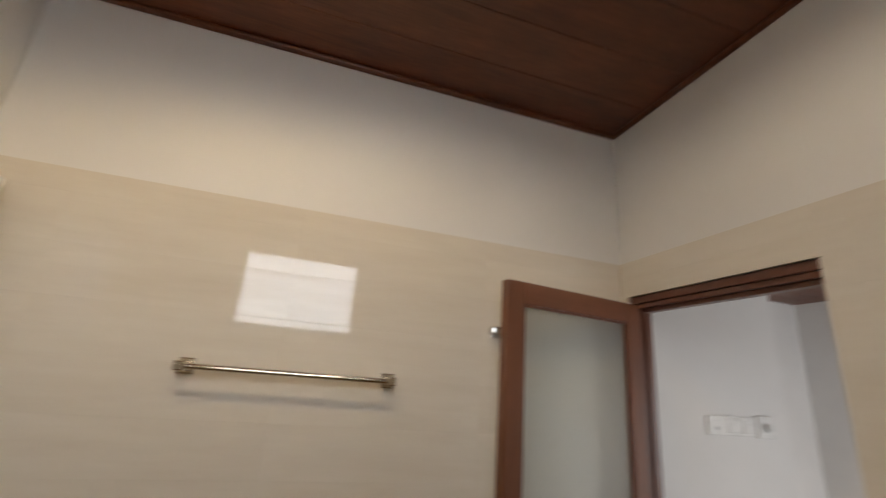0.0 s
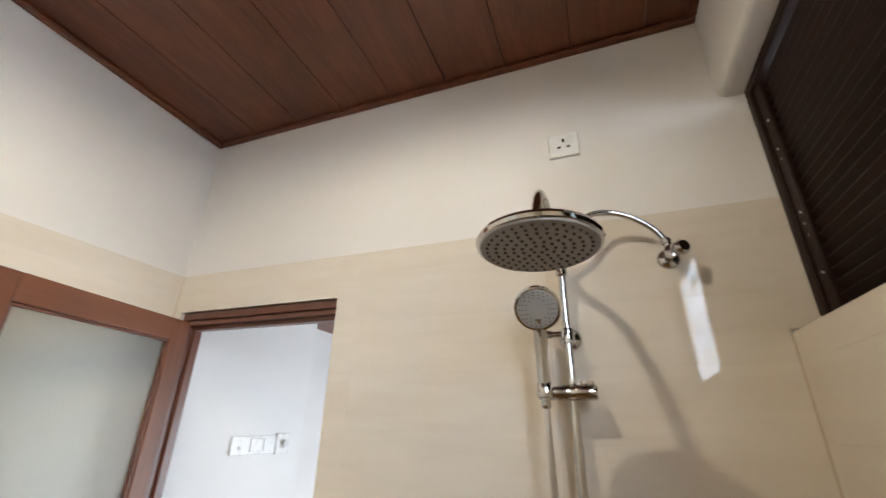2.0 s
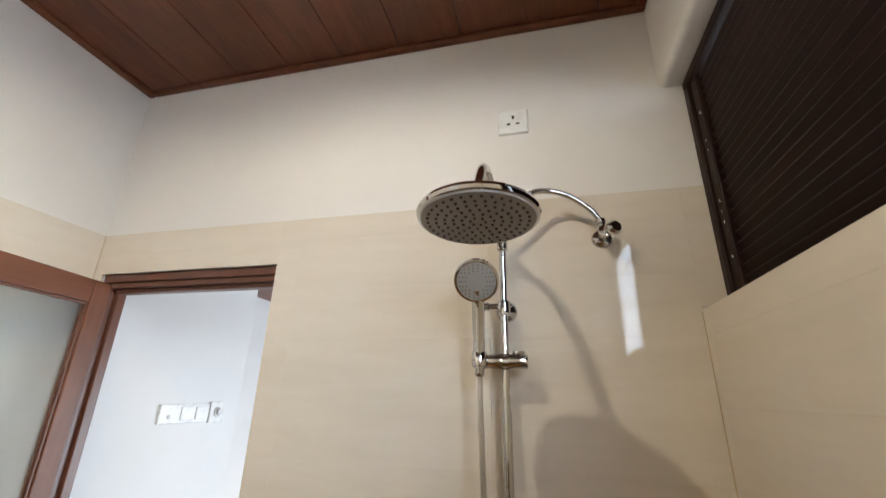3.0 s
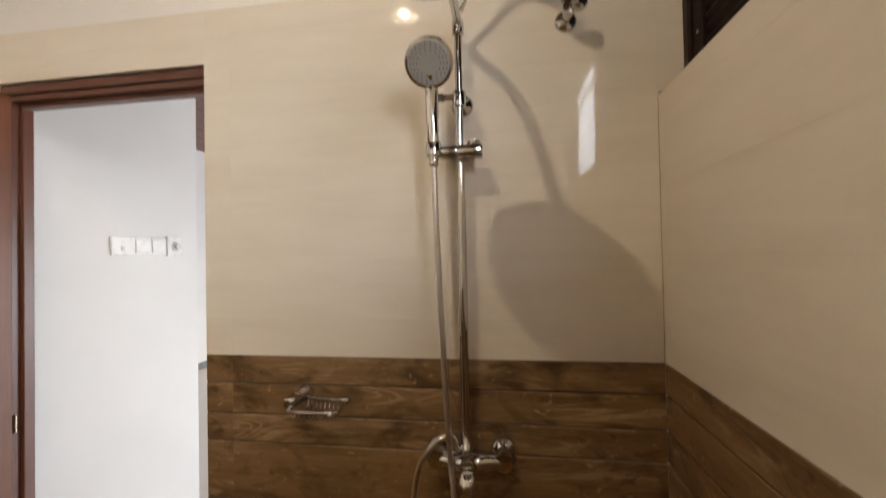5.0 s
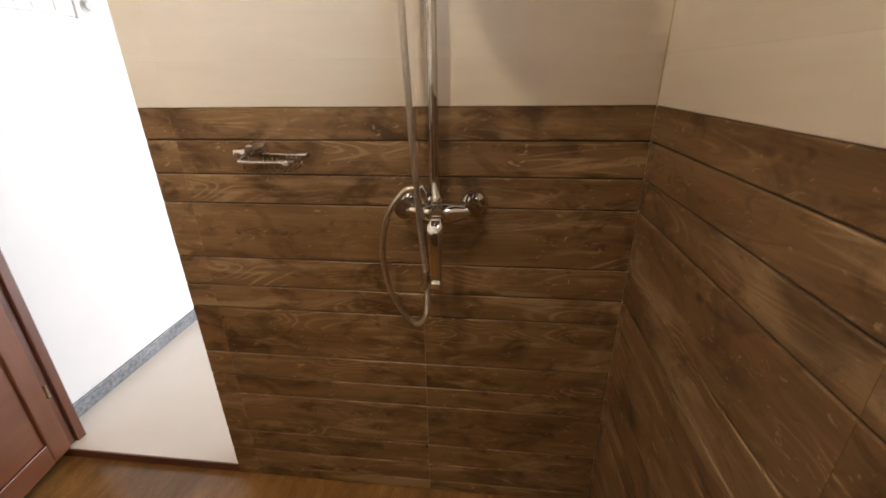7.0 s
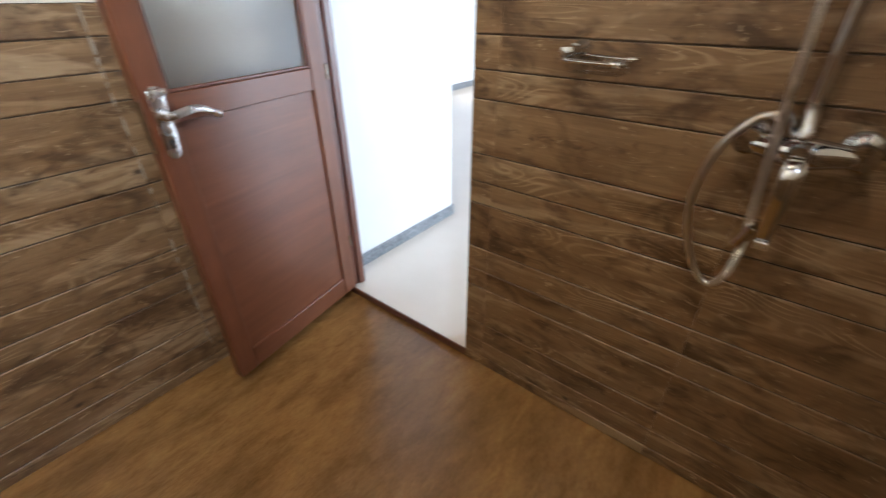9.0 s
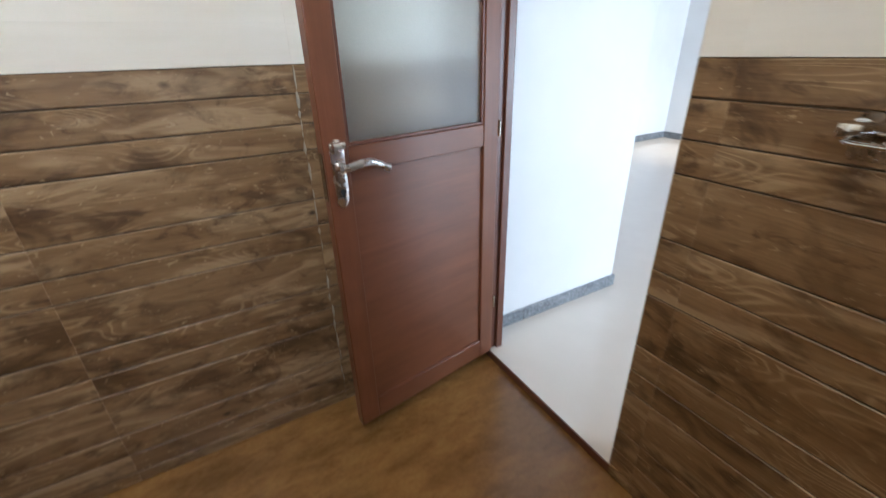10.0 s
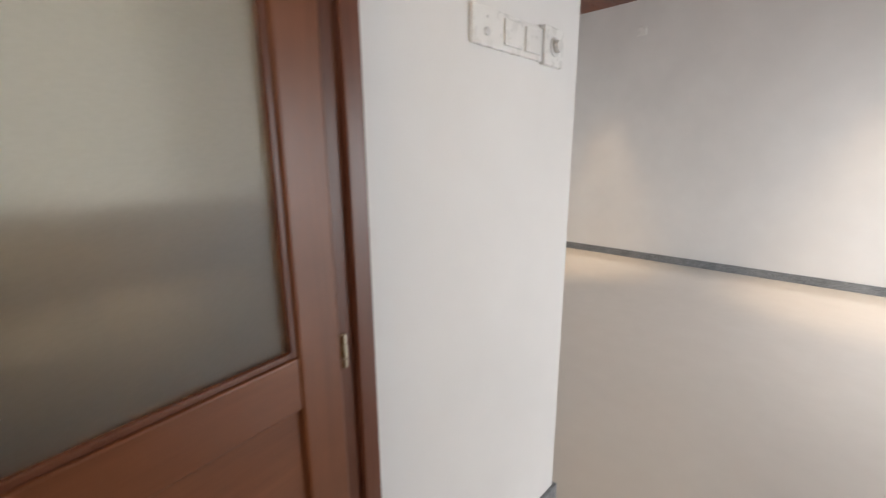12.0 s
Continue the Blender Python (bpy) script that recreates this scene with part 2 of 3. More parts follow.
def box(bm, lo, hi, bevel=0.0, seg=2):
    lo, hi = Vector(lo), Vector(hi)
    made = bmesh.ops.create_cube(bm, size=1, matrix=Matrix.LocRotScale((lo + hi) / 2, None, hi - lo))
    if bevel:
        edges = list({e for v in made["verts"] for e in v.link_edges})
        bmesh.ops.bevel(bm, geom=edges, offset=bevel, segments=seg, profile=0.5, affect="EDGES")
    return bm


def boxes(*spans, bevel=0.0):
    bm = bmesh.new()
    for lo, hi in spans:
        box(bm, lo, hi, bevel)
    return bm


def smooth_path(points, steps=8):
    """A Catmull-Rom line through the points."""
    pts = [Vector(p) for p in points]
    pts = [pts[0] * 2 - pts[1]] + pts + [pts[-1] * 2 - pts[-2]]
    out = []
    for i in range(1, len(pts) - 2):
        a, b, c, d = pts[i - 1:i + 3]
        for k in range(steps):
            t = k / steps
            out.append(0.5 * ((2 * b) + (c - a) * t + (2 * a - 5 * b + 4 * c - d) * t * t + (3 * b - a - 3 * c + d) * t ** 3))
    out.append(pts[-2])
    return out


def tube(bm, line, radius, sides=12, ends=True):
    """A round tube along a line; radius is a number or a function of 0..1."""
    line = [Vector(p) for p in line]
    rings, up = [], Vector((0.13, 0.29, 0.95)).normalized()
    for i, p in enumerate(line):
        d = (line[min(i + 1, len(line) - 1)] - line[max(i - 1, 0)]).normalized()
        s = d.cross(up)
        if s.length < 0.05:
            s = d.cross(Vector((1, 0, 0)))
        s.normalize()
        up = s.cross(d).normalized()
        r = radius(i / (len(line) - 1)) if callable(radius) else radius
        rings.append([bm.verts.new(p + s * (r * math.cos(a)) + up * (r * math.sin(a))) for a in [2 * math.pi * k / sides for k in range(sides)]])
    for a, b in zip(rings, rings[1:]):
        for k in range(sides):
            bm.faces.new((a[k], a[(k + 1) % sides], b[(k + 1) % sides], b[k]))
    if ends:
        bm.faces.new(rings[0])
        bm.faces.new(rings[-1])
    return bm


def lathe(bm, profile, m, sides=24):
    """Turns a profile of (radius, height) about local z, placed by m."""
    rings = []
    for r, h in profile:
        if r < 1e-5:
            rings.append([bm.verts.new(m @ Vector((0, 0, h)))])
        else:
            rings.append([bm.verts.new(m @ Vector((r * math.cos(2 * math.pi * k / sides), r * math.sin(2 * math.pi * k / sides), h))) for k in range(sides)])
    for a, b in zip(rings, rings[1:]):
        for k in range(sides):
            j = (k + 1) % sides
            if len(a) == 1 and len(b) == 1:
                continue
            if len(a) == 1:
                bm.faces.new((a[0], b[j], b[k]))
            elif len(b) == 1:
                bm.faces.new((a[k], a[j], b[0]))
            else:
                bm.faces.new((a[k], a[j], b[j], b[k]))
    for ring in (rings[0], rings[-1]):
        if len(ring) > 1:
            bm.faces.new(ring)
    return bm


def axis(at, direction):
    """Local z along the direction, at the place."""
    return Matrix.Translation(at) @ Vector(direction).normalized().to_track_quat("Z", "Y").to_matrix().to_4x4()


# ---- structure: bathroom ----
XW, XE, YS, YN, ZC = -1.0, 1.25, 0.475, 2.41, 2.83   # tile faces and ceiling
TK = 0.008                                            # tile thickness
DOOR_S, DOOR_N, DOOR_Z = 1.663, 2.372, 2.035          # doorway in the east wall
WIN_W, WIN_Z0, WIN_Z1 = -0.58, 1.852, 2.515            # window opening in the south wall
TILE_TOP, WAIN = 2.185, 1.225

floor = structure("floor", boxes(((-1.15, 0.28, -0.12), (XE + 0.004, 2.56, 0.0))), M_FLOOR, "ochre brown stone-look bathroom floor tiles", "floor")
east = structure("wall_east", boxes(
    ((XE + TK, 0.16, 0.0), (1.37, DOOR_S + 0.006, 3.0)),
    ((XE + TK, DOOR_N, 0.0), (1.322, 2.442, DOOR_Z + 0.003)),
    ((XE + TK, DOOR_S + 0.006, DOOR_Z + 0.004), (1.37, 2.444, 3.0))), M_PAINT, "off-white painted wall above shiny cream tiles and brown timber-look tiles", "wall")
north = structure("wall_north", boxes(((-1.15, YN + TK, 0.0), (XE + TK, 2.56, 3.0))), M_PAINT, "off-white painted wall above cream tiles and brown timber-look tiles", "wall")
south_bm = boxes(((-1.15, 0.16, 0.0), (XE + TK, YS - TK, WIN_Z0 - 0.004)), ((-1.15, 0.34, WIN_Z0 - 0.004), (WIN_W, YS - TK, WIN_Z1)))
box(south_bm, (-1.15, 0.34, WIN_Z1), (1.33, YS, 3.0), 0.022, 4)
south = structure("wall_south", south_bm, M_PAINT, "off-white painted wall with a high window above cream tiles", "wall", True)
west = structure("wall_west", boxes(((-1.15, 0.28, 0.0), (XW - TK, YN + TK, 3.0))), M_PAINT, "off-white painted wall above tiles", "wall")

# boarded ceiling: boards along x with sunk joints, and a trim all round
bm = boxes(((-1.15, 0.3, ZC + 0.02), (1.30, 2.56, ZC + 0.06)))
y = 2.41
while y > 0.45:
    box(bm, (-1.0, max(y - 0.2228, 0.44), ZC), (1.258, y - 0.0012, ZC + 0.021), 0.0012, 1)
    y -= 0.224
ceiling = structure("ceiling", bm, M_CEIL, "dark reddish-brown wooden board ceiling", "ceiling")
trim_bm = bmesh.new()
for lo, hi in (((-1.0, 2.388, ZC - 0.016), (1.258, 2.418, ZC + 0.001)), ((1.232, YS, ZC - 0.016), (1.258, 2.386, ZC + 0.001)),
               ((-1.0, YS, ZC - 0.016), (1.23, 0.502, ZC + 0.001)), ((-1.008, 0.504, ZC - 0.016), (-0.978, 2.386, ZC + 0.001))):
    box(trim_bm, lo, hi, 0.006, 2)
structure("trim", trim_bm, M_CEIL, "dark reddish-brown ceiling edge moulding", "trim")

# ---- structure: outer room ----
HZ, FARX, FARY, HC = 0.03, 6.2, 4.92, 2.97
structure("floor_hall", boxes(((1.256, -1.4, -0.12), (FARX + 0.15, FARY + 0.15, HZ))), M_HFLOOR, "polished cream floor tiles of the room outside", "floor")
structure("wall_hall", boxes(((1.3225, 2.445, 0.0), (2.175, FARY, 3.0)), bevel=0.004), M_HALL, "white painted wall outside the bathroom door", "wall")
structure("wall_far", boxes(((FARX, -1.4, 0.0), (FARX + 0.15, FARY, 3.0))), M_HALL, "white painted far wall of the outer room", "wall")
structure("wall_far_north", boxes(((2.176, FARY, 0.0), (FARX + 0.15, FARY + 0.15, 3.0))), M_HALL, "white painted side wall of the outer room", "wall")
structure("wall_hall_south", boxes(((1.2, -1.55, 0.0), (3.0, -1.4, 3.0)), ((6.0, -1.55, 0.0), (FARX + 0.15, -1.4, 3.0)), ((3.0, -1.55, 2.05), (6.0, -1.4, 3.0))), M_HALL, "white painted wall with a wide daylit opening", "wall")
structure("wall_hall_west", boxes(((1.2, -1.4, 0.0), (1.37, 0.158, 3.0))), M_HALL, "white painted wall", "wall")
bm = boxes(((1.372, -1.4, HC + 0.02), (FARX + 0.15, FARY + 0.15, HC + 0.06)))
y = FARY
while y > -1.35:
    box(bm, (1.372, y - 0.2215, HC), (FARX, y - 0.0025, HC + 0.021), 0.002, 1)
    y -= 0.224
structure("ceiling_hall", bm, M_CEIL, "dark reddish-brown wooden board ceiling of the outer room", "ceiling")
bm = boxes(((1.324, 2.433, HZ), (1.5365, 2.445, HZ + 0.065)), ((1.5395, 2.433, HZ), (2.187, 2.445, HZ + 0.065)), ((2.175, 2.4455, HZ), (2.187, FARY, HZ + 0.065)),
           ((FARX - 0.012, -1.4, HZ), (FARX, FARY, HZ + 0.085)), ((2.188, FARY - 0.012, HZ), (FARX - 0.013, FARY, HZ + 0.085)), bevel=0.002)
structure("baseboard", bm, M_SKIRT, "grey granite skirting along the white walls", "skirting")
# the step down into the bathroom
structure("threshold", boxes(((1.252, DOOR_S + 0.001, 0.0), (1.258, DOOR_N, HZ + 0.002))), M_FRAME, "dark step edge under the door", "threshold")


# ---- window: dark timber frame, a louvred leaf and a barred light opening ----
win = thing("window_1", "dark brown timber window with a louvred leaf and a barred daylit opening", "window", kind="structure")
FY0, FY1, MUL = 0.36, 0.418, 0.285
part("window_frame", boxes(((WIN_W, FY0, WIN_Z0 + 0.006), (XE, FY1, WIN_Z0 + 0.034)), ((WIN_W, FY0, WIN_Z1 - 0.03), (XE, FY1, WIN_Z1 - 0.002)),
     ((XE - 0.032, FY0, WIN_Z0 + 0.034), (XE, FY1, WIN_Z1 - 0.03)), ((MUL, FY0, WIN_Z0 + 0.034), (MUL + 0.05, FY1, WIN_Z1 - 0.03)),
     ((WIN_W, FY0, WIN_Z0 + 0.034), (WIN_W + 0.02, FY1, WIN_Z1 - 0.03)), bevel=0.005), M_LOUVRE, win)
part("window_sill", boxes(((WIN_W, 0.30, WIN_Z0 - 0.003), (XE, YS - 0.002, WIN_Z0 + 0.005)), bevel=0.002), M_TILE, win)
x0, x1 = MUL + 0.052, XE - 0.034
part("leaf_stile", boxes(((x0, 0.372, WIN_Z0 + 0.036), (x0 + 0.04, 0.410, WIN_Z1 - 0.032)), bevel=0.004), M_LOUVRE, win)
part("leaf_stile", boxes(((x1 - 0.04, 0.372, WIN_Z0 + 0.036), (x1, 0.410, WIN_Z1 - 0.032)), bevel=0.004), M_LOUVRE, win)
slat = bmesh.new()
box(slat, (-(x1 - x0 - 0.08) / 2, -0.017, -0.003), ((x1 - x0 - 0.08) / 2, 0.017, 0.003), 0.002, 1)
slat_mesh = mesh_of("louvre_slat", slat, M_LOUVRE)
z = WIN_Z0 + 0.052
while z < WIN_Z1 - 0.04:
    s = new("louvre_slat", slat_mesh)
    s.parent = win
    s.matrix_world = pose((x0 + x1) / 2, 0.390, z, 52)
    z += 0.0265
# added bright metal dots that stand in for pinpricks of light on the stile
dot_bm = bmesh.new()
for k in range(18):
    if k in (2, 5, 6, 7, 12, 13, 16):
        lathe(dot_bm, [(0.0038, 0), (0.0038, 0.003), (0.0, 0.0045)], axis((XE - 0.060, 0.4095, WIN_Z0 + 0.060 + k * 0.0285), (0, 1, 0)), 8)
part("pivot_pins", dot_bm, M_SATIN, win, "small bright metal dots in place of pinpricks of light")
bars = bmesh.new()
for z in (1.99, 2.165, 2.34):
    box(bars, (WIN_W + 0.03, 0.385, z - 0.004), (MUL, 0.395, z + 0.004))
part("window_bars", bars, M_LOUVRE, win)

# ---- door frame and door ----
dframe = thing("door_frame", "dark red-brown timber door frame with a stepped edge", "door frame", kind="structure")
for nm, spans in (("jamb", (((1.262, 2.336, 0.034), (1.322, 2.3715, 1.986)), ((1.290, 2.324, 0.034), (1.322, 2.3358, 1.986)))),
                  ("jamb", (((1.262, DOOR_S + 0.004, 0.034), (1.322, DOOR_S + 0.008, 1.986)), ((1.290, DOOR_S + 0.0082, 0.034), (1.322, DOOR_S + 0.018, 1.986)))),
                  ("head", (((1.262, DOOR_S + 0.004, 2.006), (1.322, 2.371, DOOR_Z)), ((1.290, DOOR_S + 0.004, 1.972), (1.322, 2.371, 2.0058)), ((1.272, DOOR_S + 0.004, 1.9865), (1.2898, 2.371, 2.0058))))):
    part(nm, boxes(*spans, bevel=0.003), M_FRAME, dframe)

LEAF_0, LEAF_W, LEAF_H, LEAF_T = -0.014, 0.626, 1.950, 0.038
door = thing("door_1", "open red-brown timber door with frosted glass above a solid panel", "door", (0.637, 2.2125, 0.045), 9.37, kind="structure")
G0, G1 = 0.979, 1.873          # glass bottom and top above the leaf's foot
P0, P1 = 0.085, 0.905
S0, S1 = 0.056, 0.069          # lock stile and hinge stile
part("stile", boxes(((LEAF_0, 0, 0), (S0, LEAF_T, LEAF_H)), bevel=0.004), M_DOOR, door)
part("stile", boxes(((LEAF_W - S1, 0, 0), (LEAF_W, LEAF_T, LEAF_H)), bevel=0.004), M_DOOR, door)
for z0, z1 in ((G1, LEAF_H), (P1, G0), (0.0, P0)):
    part("rail", boxes(((S0 + 0.0005, 0.0008, z0), (LEAF_W - S1 - 0.0005, LEAF_T - 0.0008, z1)), bevel=0.003), M_DOORH, door)
part("panel", boxes(((S0 - 0.004, 0.011, P0 - 0.004), (LEAF_W - S1 + 0.004, 0.027, P1 + 0.004))), M_DOORH, door)
bead = boxes(((LEAF_W - S1 - 0.009, 0.004, G0), (LEAF_W - S1 - 0.0006, 0.013, G1)), ((S0 + 0.0006, 0.004, G0), (S0 + 0.009, 0.013, G1)),
             ((S0 + 0.0092, 0.004, G0 + 0.0004), (LEAF_W - S1 - 0.0092, 0.013, G0 + 0.009)), ((S0 + 0.0092, 0.004, G1 - 0.009), (LEAF_W - S1 - 0.0092, 0.013, G1 - 0.0004)), bevel=0.002)
part("glazing_bead", bead, M_FRAME, door)
pane = part("pane", boxes(((S0 - 0.003, 0.0145, G0 - 0.003), (LEAF_W - S1 + 0.003, 0.0195, G1 + 0.003))), M_GLASS, door, "frosted glass pane")
pane.visible_shadow = False


def handle_plate(parent, face, turn):
    """A long chrome back plate with a crested head and a tongue foot, a curved blade lever and a keyhole; face is the leaf's surface, turn its outward side."""
    cx, cz = 0.022, 0.912
    right = [(0.000, -0.094), (0.010, -0.089), (0.017, -0.076), (0.0195, -0.050), (0.0195, 0.050), (0.021, 0.066), (0.021, 0.080), (0.014, 0.088), (0.0, 0.091)]
    pts = right + [(-x, z) for x, z in right[-2:0:-1]]
    bm = bmesh.new()
    rings = [[bm.verts.new((cx + x * k, face + turn * d, cz + z * (1 - (1 - k) * 0.3))) for x, z in pts] for k, d in ((1.0, 0.0), (1.0, 0.004), (0.92, 0.0068), (0.80, 0.0080), (0.4, 0.0088))]
    bm.faces.new(rings[0]), bm.faces.new(rings[-1])
    for lower, upper in zip(rings, rings[1:]):
        for k in range(len(pts)):
            j = (k + 1) % len(pts)
            bm.faces.new((lower[k], lower[j], upper[j], upper[k]))
    plate = part("handle_plate", bm, M_SATIN, parent, "bright chrome lever handle plate", True)
    bm = tube(bmesh.new(), [(cx - 0.017, face + turn * 0.013, cz + 0.076), (cx + 0.017, face + turn * 0.013, cz + 0.076)], 0.0105, 14)
    part("crest", bm, M_SATIN, plate, smooth=True)
    bm = bmesh.new()
    lathe(bm, [(0.0155, 0.0), (0.0155, 0.005), (0.013, 0.009), (0.0115, 0.030), (0.0, 0.033)], axis((cx, face + turn * 0.007, cz + 0.021), (0, turn, 0)), 20)
    part("collar", bm, M_SATIN, plate, smooth=True)
    y1 = face + turn * 0.036
    bm = tube(bmesh.new(), smooth_path([(cx - 0.006, y1, cz + 0.019), (cx + 0.012, y1, cz + 0.020), (cx + 0.040, y1 + turn * 0.004, cz + 0.026), (cx + 0.075, y1 + turn * 0.003, cz + 0.026), (cx + 0.108, y1, cz + 0.014), (cx + 0.136, y1 + turn * 0.001, cz - 0.001)], 7),
              lambda t: 0.0085 + 0.0025 * math.sin(math.pi * min(1, t * 1.15)) + (0.002 if t > 0.9 else 0.0), 14)
    for v in bm.verts:                       # flattened towards the leaf
        v.co.y = y1 + (v.co.y - y1) * 0.72
    part("lever", bm, M_SATIN, plate, smooth=True)
    bm = bmesh.new()
    lathe(bm, [(0.0075, 0), (0.0075, 0.002), (0.0, 0.0025)], axis((cx, face + turn * 0.0092, cz - 0.048), (0, turn, 0)), 14)
    box(bm, (cx - 0.0028, min(face + turn * 0.0082, face + turn * 0.0108), cz - 0.064), (cx + 0.0028, max(face + turn * 0.0082, face + turn * 0.0108), cz - 0.05))
    part("keyhole", bm, M_SLOT, plate)


handle_plate(door, 0.0, -1)
handle_plate(door, LEAF_T, 1)
latch = boxes(((LEAF_0 - 0.003, 0.010, 0.84), (LEAF_0 + 0.002, 0.030, 0.97)), bevel=0.001)
part("latch_plate", latch, M_CHROME, door, "chrome latch plate on the door edge")
for z in (0.25, 0.957):
    bm = bmesh.new()
    for low, high in ((-0.026, -0.0125), (-0.0105, 0.0105), (0.0125, 0.026)):
        lathe(bm, [(0.0, low), (0.0050, low), (0.0056, low + 0.0008), (0.0056, high - 0.0008), (0.0050, high), (0.0, high)], axis((LEAF_W + 0.0080, 0.0040, z), (0, 0, 1)), 14)
    lathe(bm, [(0.0036, -0.027), (0.0036, 0.027)], axis((LEAF_W + 0.0080, 0.0040, z), (0, 0, 1)), 10)
    part("hinge", bm, M_BRASSY, door, "small steel butt hinge")

# ---- shower ----
PX, PY = 1.200, 0.942
shower = thing("shower_column", "chrome shower column with a round rain head on a tiled wall", "shower")
bm = bmesh.new()
tube(bm, [(PX, PY, 1.075), (PX, PY, 1.62)], 0.0115, 16)
tube(bm, [(PX, PY, 1.60), (PX, PY, 2.05)], 0.0095, 16)
lathe(bm, [(0.0095, 2.015), (0.0145, 2.02), (0.0145, 2.05), (0.0095, 2.056)], Matrix.Translation((PX, PY, 0)), 16)
part("pole", bm, M_CHROME, shower, smooth=True)
bm = bmesh.new()
tube(bm, smooth_path([(PX, PY, 2.02), (PX - 0.008, PY, 2.046), (1.165, 0.943, 2.058), (1.11, 0.944, 2.066), (1.04, 0.946, 2.098), (0.960, 0.947, 2.114), (0.893, 0.948, 2.092), (0.845, 0.948, 2.038), (0.825, 0.948, 1.988)], 8), 0.0105, 16)
part("arm", bm, M_CHROME, shower, smooth=True)
HEAD = axis((0.822, 0.948, 1.945), Vector((0.06, 0.0, 1.0))) @ Matrix.Scale(0.96, 4)
bm = bmesh.new()
lathe(bm, [(0.106, 0.0), (0.1130, 0.002), (0.1155, 0.008), (0.1130, 0.0145), (0.104, 0.018), (0.04, 0.024), (0.022, 0.030), (0.0165, 0.040), (0.0165, 0.055), (0.0, 0.056)], HEAD, 64)
head = part("rain_head", bm, M_CHROME, shower, "round chrome rain shower head", True)
bm = bmesh.new()
lathe(bm, [(0.0, -0.0022), (0.1065, -0.0022), (0.109, 0.002)], HEAD, 64)
part("face_plate", bm, M_FACE, head, "grey nozzle plate", True)
bm = bmesh.new()
for ring, count in ((0.014, 6), (0.030, 11), (0.046, 17), (0.062, 23), (0.078, 28), (0.094, 34)):
    for k in range(count):
        a = 2 * math.pi * (k + 0.3 * ring * 60) / count
        lathe(bm, [(0.0030, -0.0015), (0.0024, -0.0050), (0.0, -0.0052)], HEAD @ Matrix.Translation((ring * math.cos(a), ring * math.sin(a), 0)), 6)
part("nozzles", bm, M_RUBBER, head, "dark rubber nozzles")
# wall bracket
bm = bmesh.new()
lathe(bm, [(0.028, 0.0), (0.028, 0.004), (0.022, 0.012), (0.010, 0.016), (0.010, 0.05)], axis((XE, PY - 0.003, 1.862), (-1, 0, 0)), 24)
lathe(bm, [(0.0155, -0.018), (0.0165, -0.014), (0.0165, 0.014), (0.0155, 0.018)], axis((PX, PY, 1.862), (0, 0, 1)), 20)
lathe(bm, [(0.008, 0), (0.008, 0.026), (0.011, 0.028), (0.011, 0.042), (0.0, 0.043)], axis((PX, PY + 0.010, 1.868), (0, 1, 0)), 14)
part("wall_bracket", bm, M_CHROME, shower, smooth=True)
# sliding holder
bm = bmesh.new()
lathe(bm, [(0.0, 0.0), (0.0155, 0.001), (0.0175, 0.004), (0.0175, 0.056), (0.0165, 0.058), (0.0165, 0.061), (0.0175, 0.063), (0.0175, 0.118), (0.0155, 0.121), (0.0, 0.122)], axis((1.180, 0.886, 1.730), (0, 1, 0)), 24)
lathe(bm, [(0.020, -0.017), (0.021, -0.012), (0.021, 0.012), (0.020, 0.017)], axis((PX, PY, 1.731), (0, 0, 1)), 20)
lathe(bm, [(0.014, 0.0), (0.016, 0.004), (0.016, 0.012), (0.0, 0.014)], axis((1.186, 0.908, 1.742), (0, 0, 1)), 16)
lathe(bm, [(0.017, -0.018), (0.019, -0.012), (0.019, 0.012), (0.017, 0.018)], axis((1.160, 1.000, 1.733), (0.15, 0, 1)), 18)
part("slider", bm, M_CHROME, shower, smooth=True)
# mixer
bm = bmesh.new()
line = smooth_path([(PX, 0.858, 1.002), (PX - 0.004, 0.885, 1.0), (PX - 0.008, 0.930, 0.998), (PX - 0.004, 0.98, 1.0), (PX, 1.008, 1.002)], 6)
tube(bm, line, lambda t: 0.019 + 0.009 * math.exp(-((t - 0.5) / 0.22) ** 2), 18)
lathe(bm, [(0.0165, 0.0), (0.0175, 0.008), (0.0165, 0.024), (0.0135, 0.028), (0.0135, 0.066), (0.0115, 0.068)], axis((PX - 0.004, 0.938, 1.012), (0.06, 0.05, 1)), 18)
lathe(bm, [(0.021, 0.0), (0.021, 0.020), (0.016, 0.030), (0.0, 0.032)], axis((PX - 0.010, 0.934, 0.998), (-1, 0, 0)), 20)
lathe(bm, [(0.012, 0), (0.012, 0.018), (0.016, 0.020), (0.016, 0.040), (0.011, 0.044)], axis((PX - 0.004, 0.960, 1.022), (-0.2, 0.55, 0.9)), 14)
mixer = part("mixer", bm, M_CHROME, shower, "chrome bath mixer body", True)
for yy in (0.853, 1.012):
    bm = bmesh.new()
    lathe(bm, [(0.033, 0.0), (0.033, 0.004), (0.028, 0.012), (0.018, 0.018), (0.016, 0.045), (0.021, 0.05), (0.021, 0.068), (0.0, 0.07)], axis((XE, yy, 1.004), (-1, 0, 0)), 24)
    part("inlet", bm, M_CHROME, mixer, smooth=True)
bm = bmesh.new()
rings = []
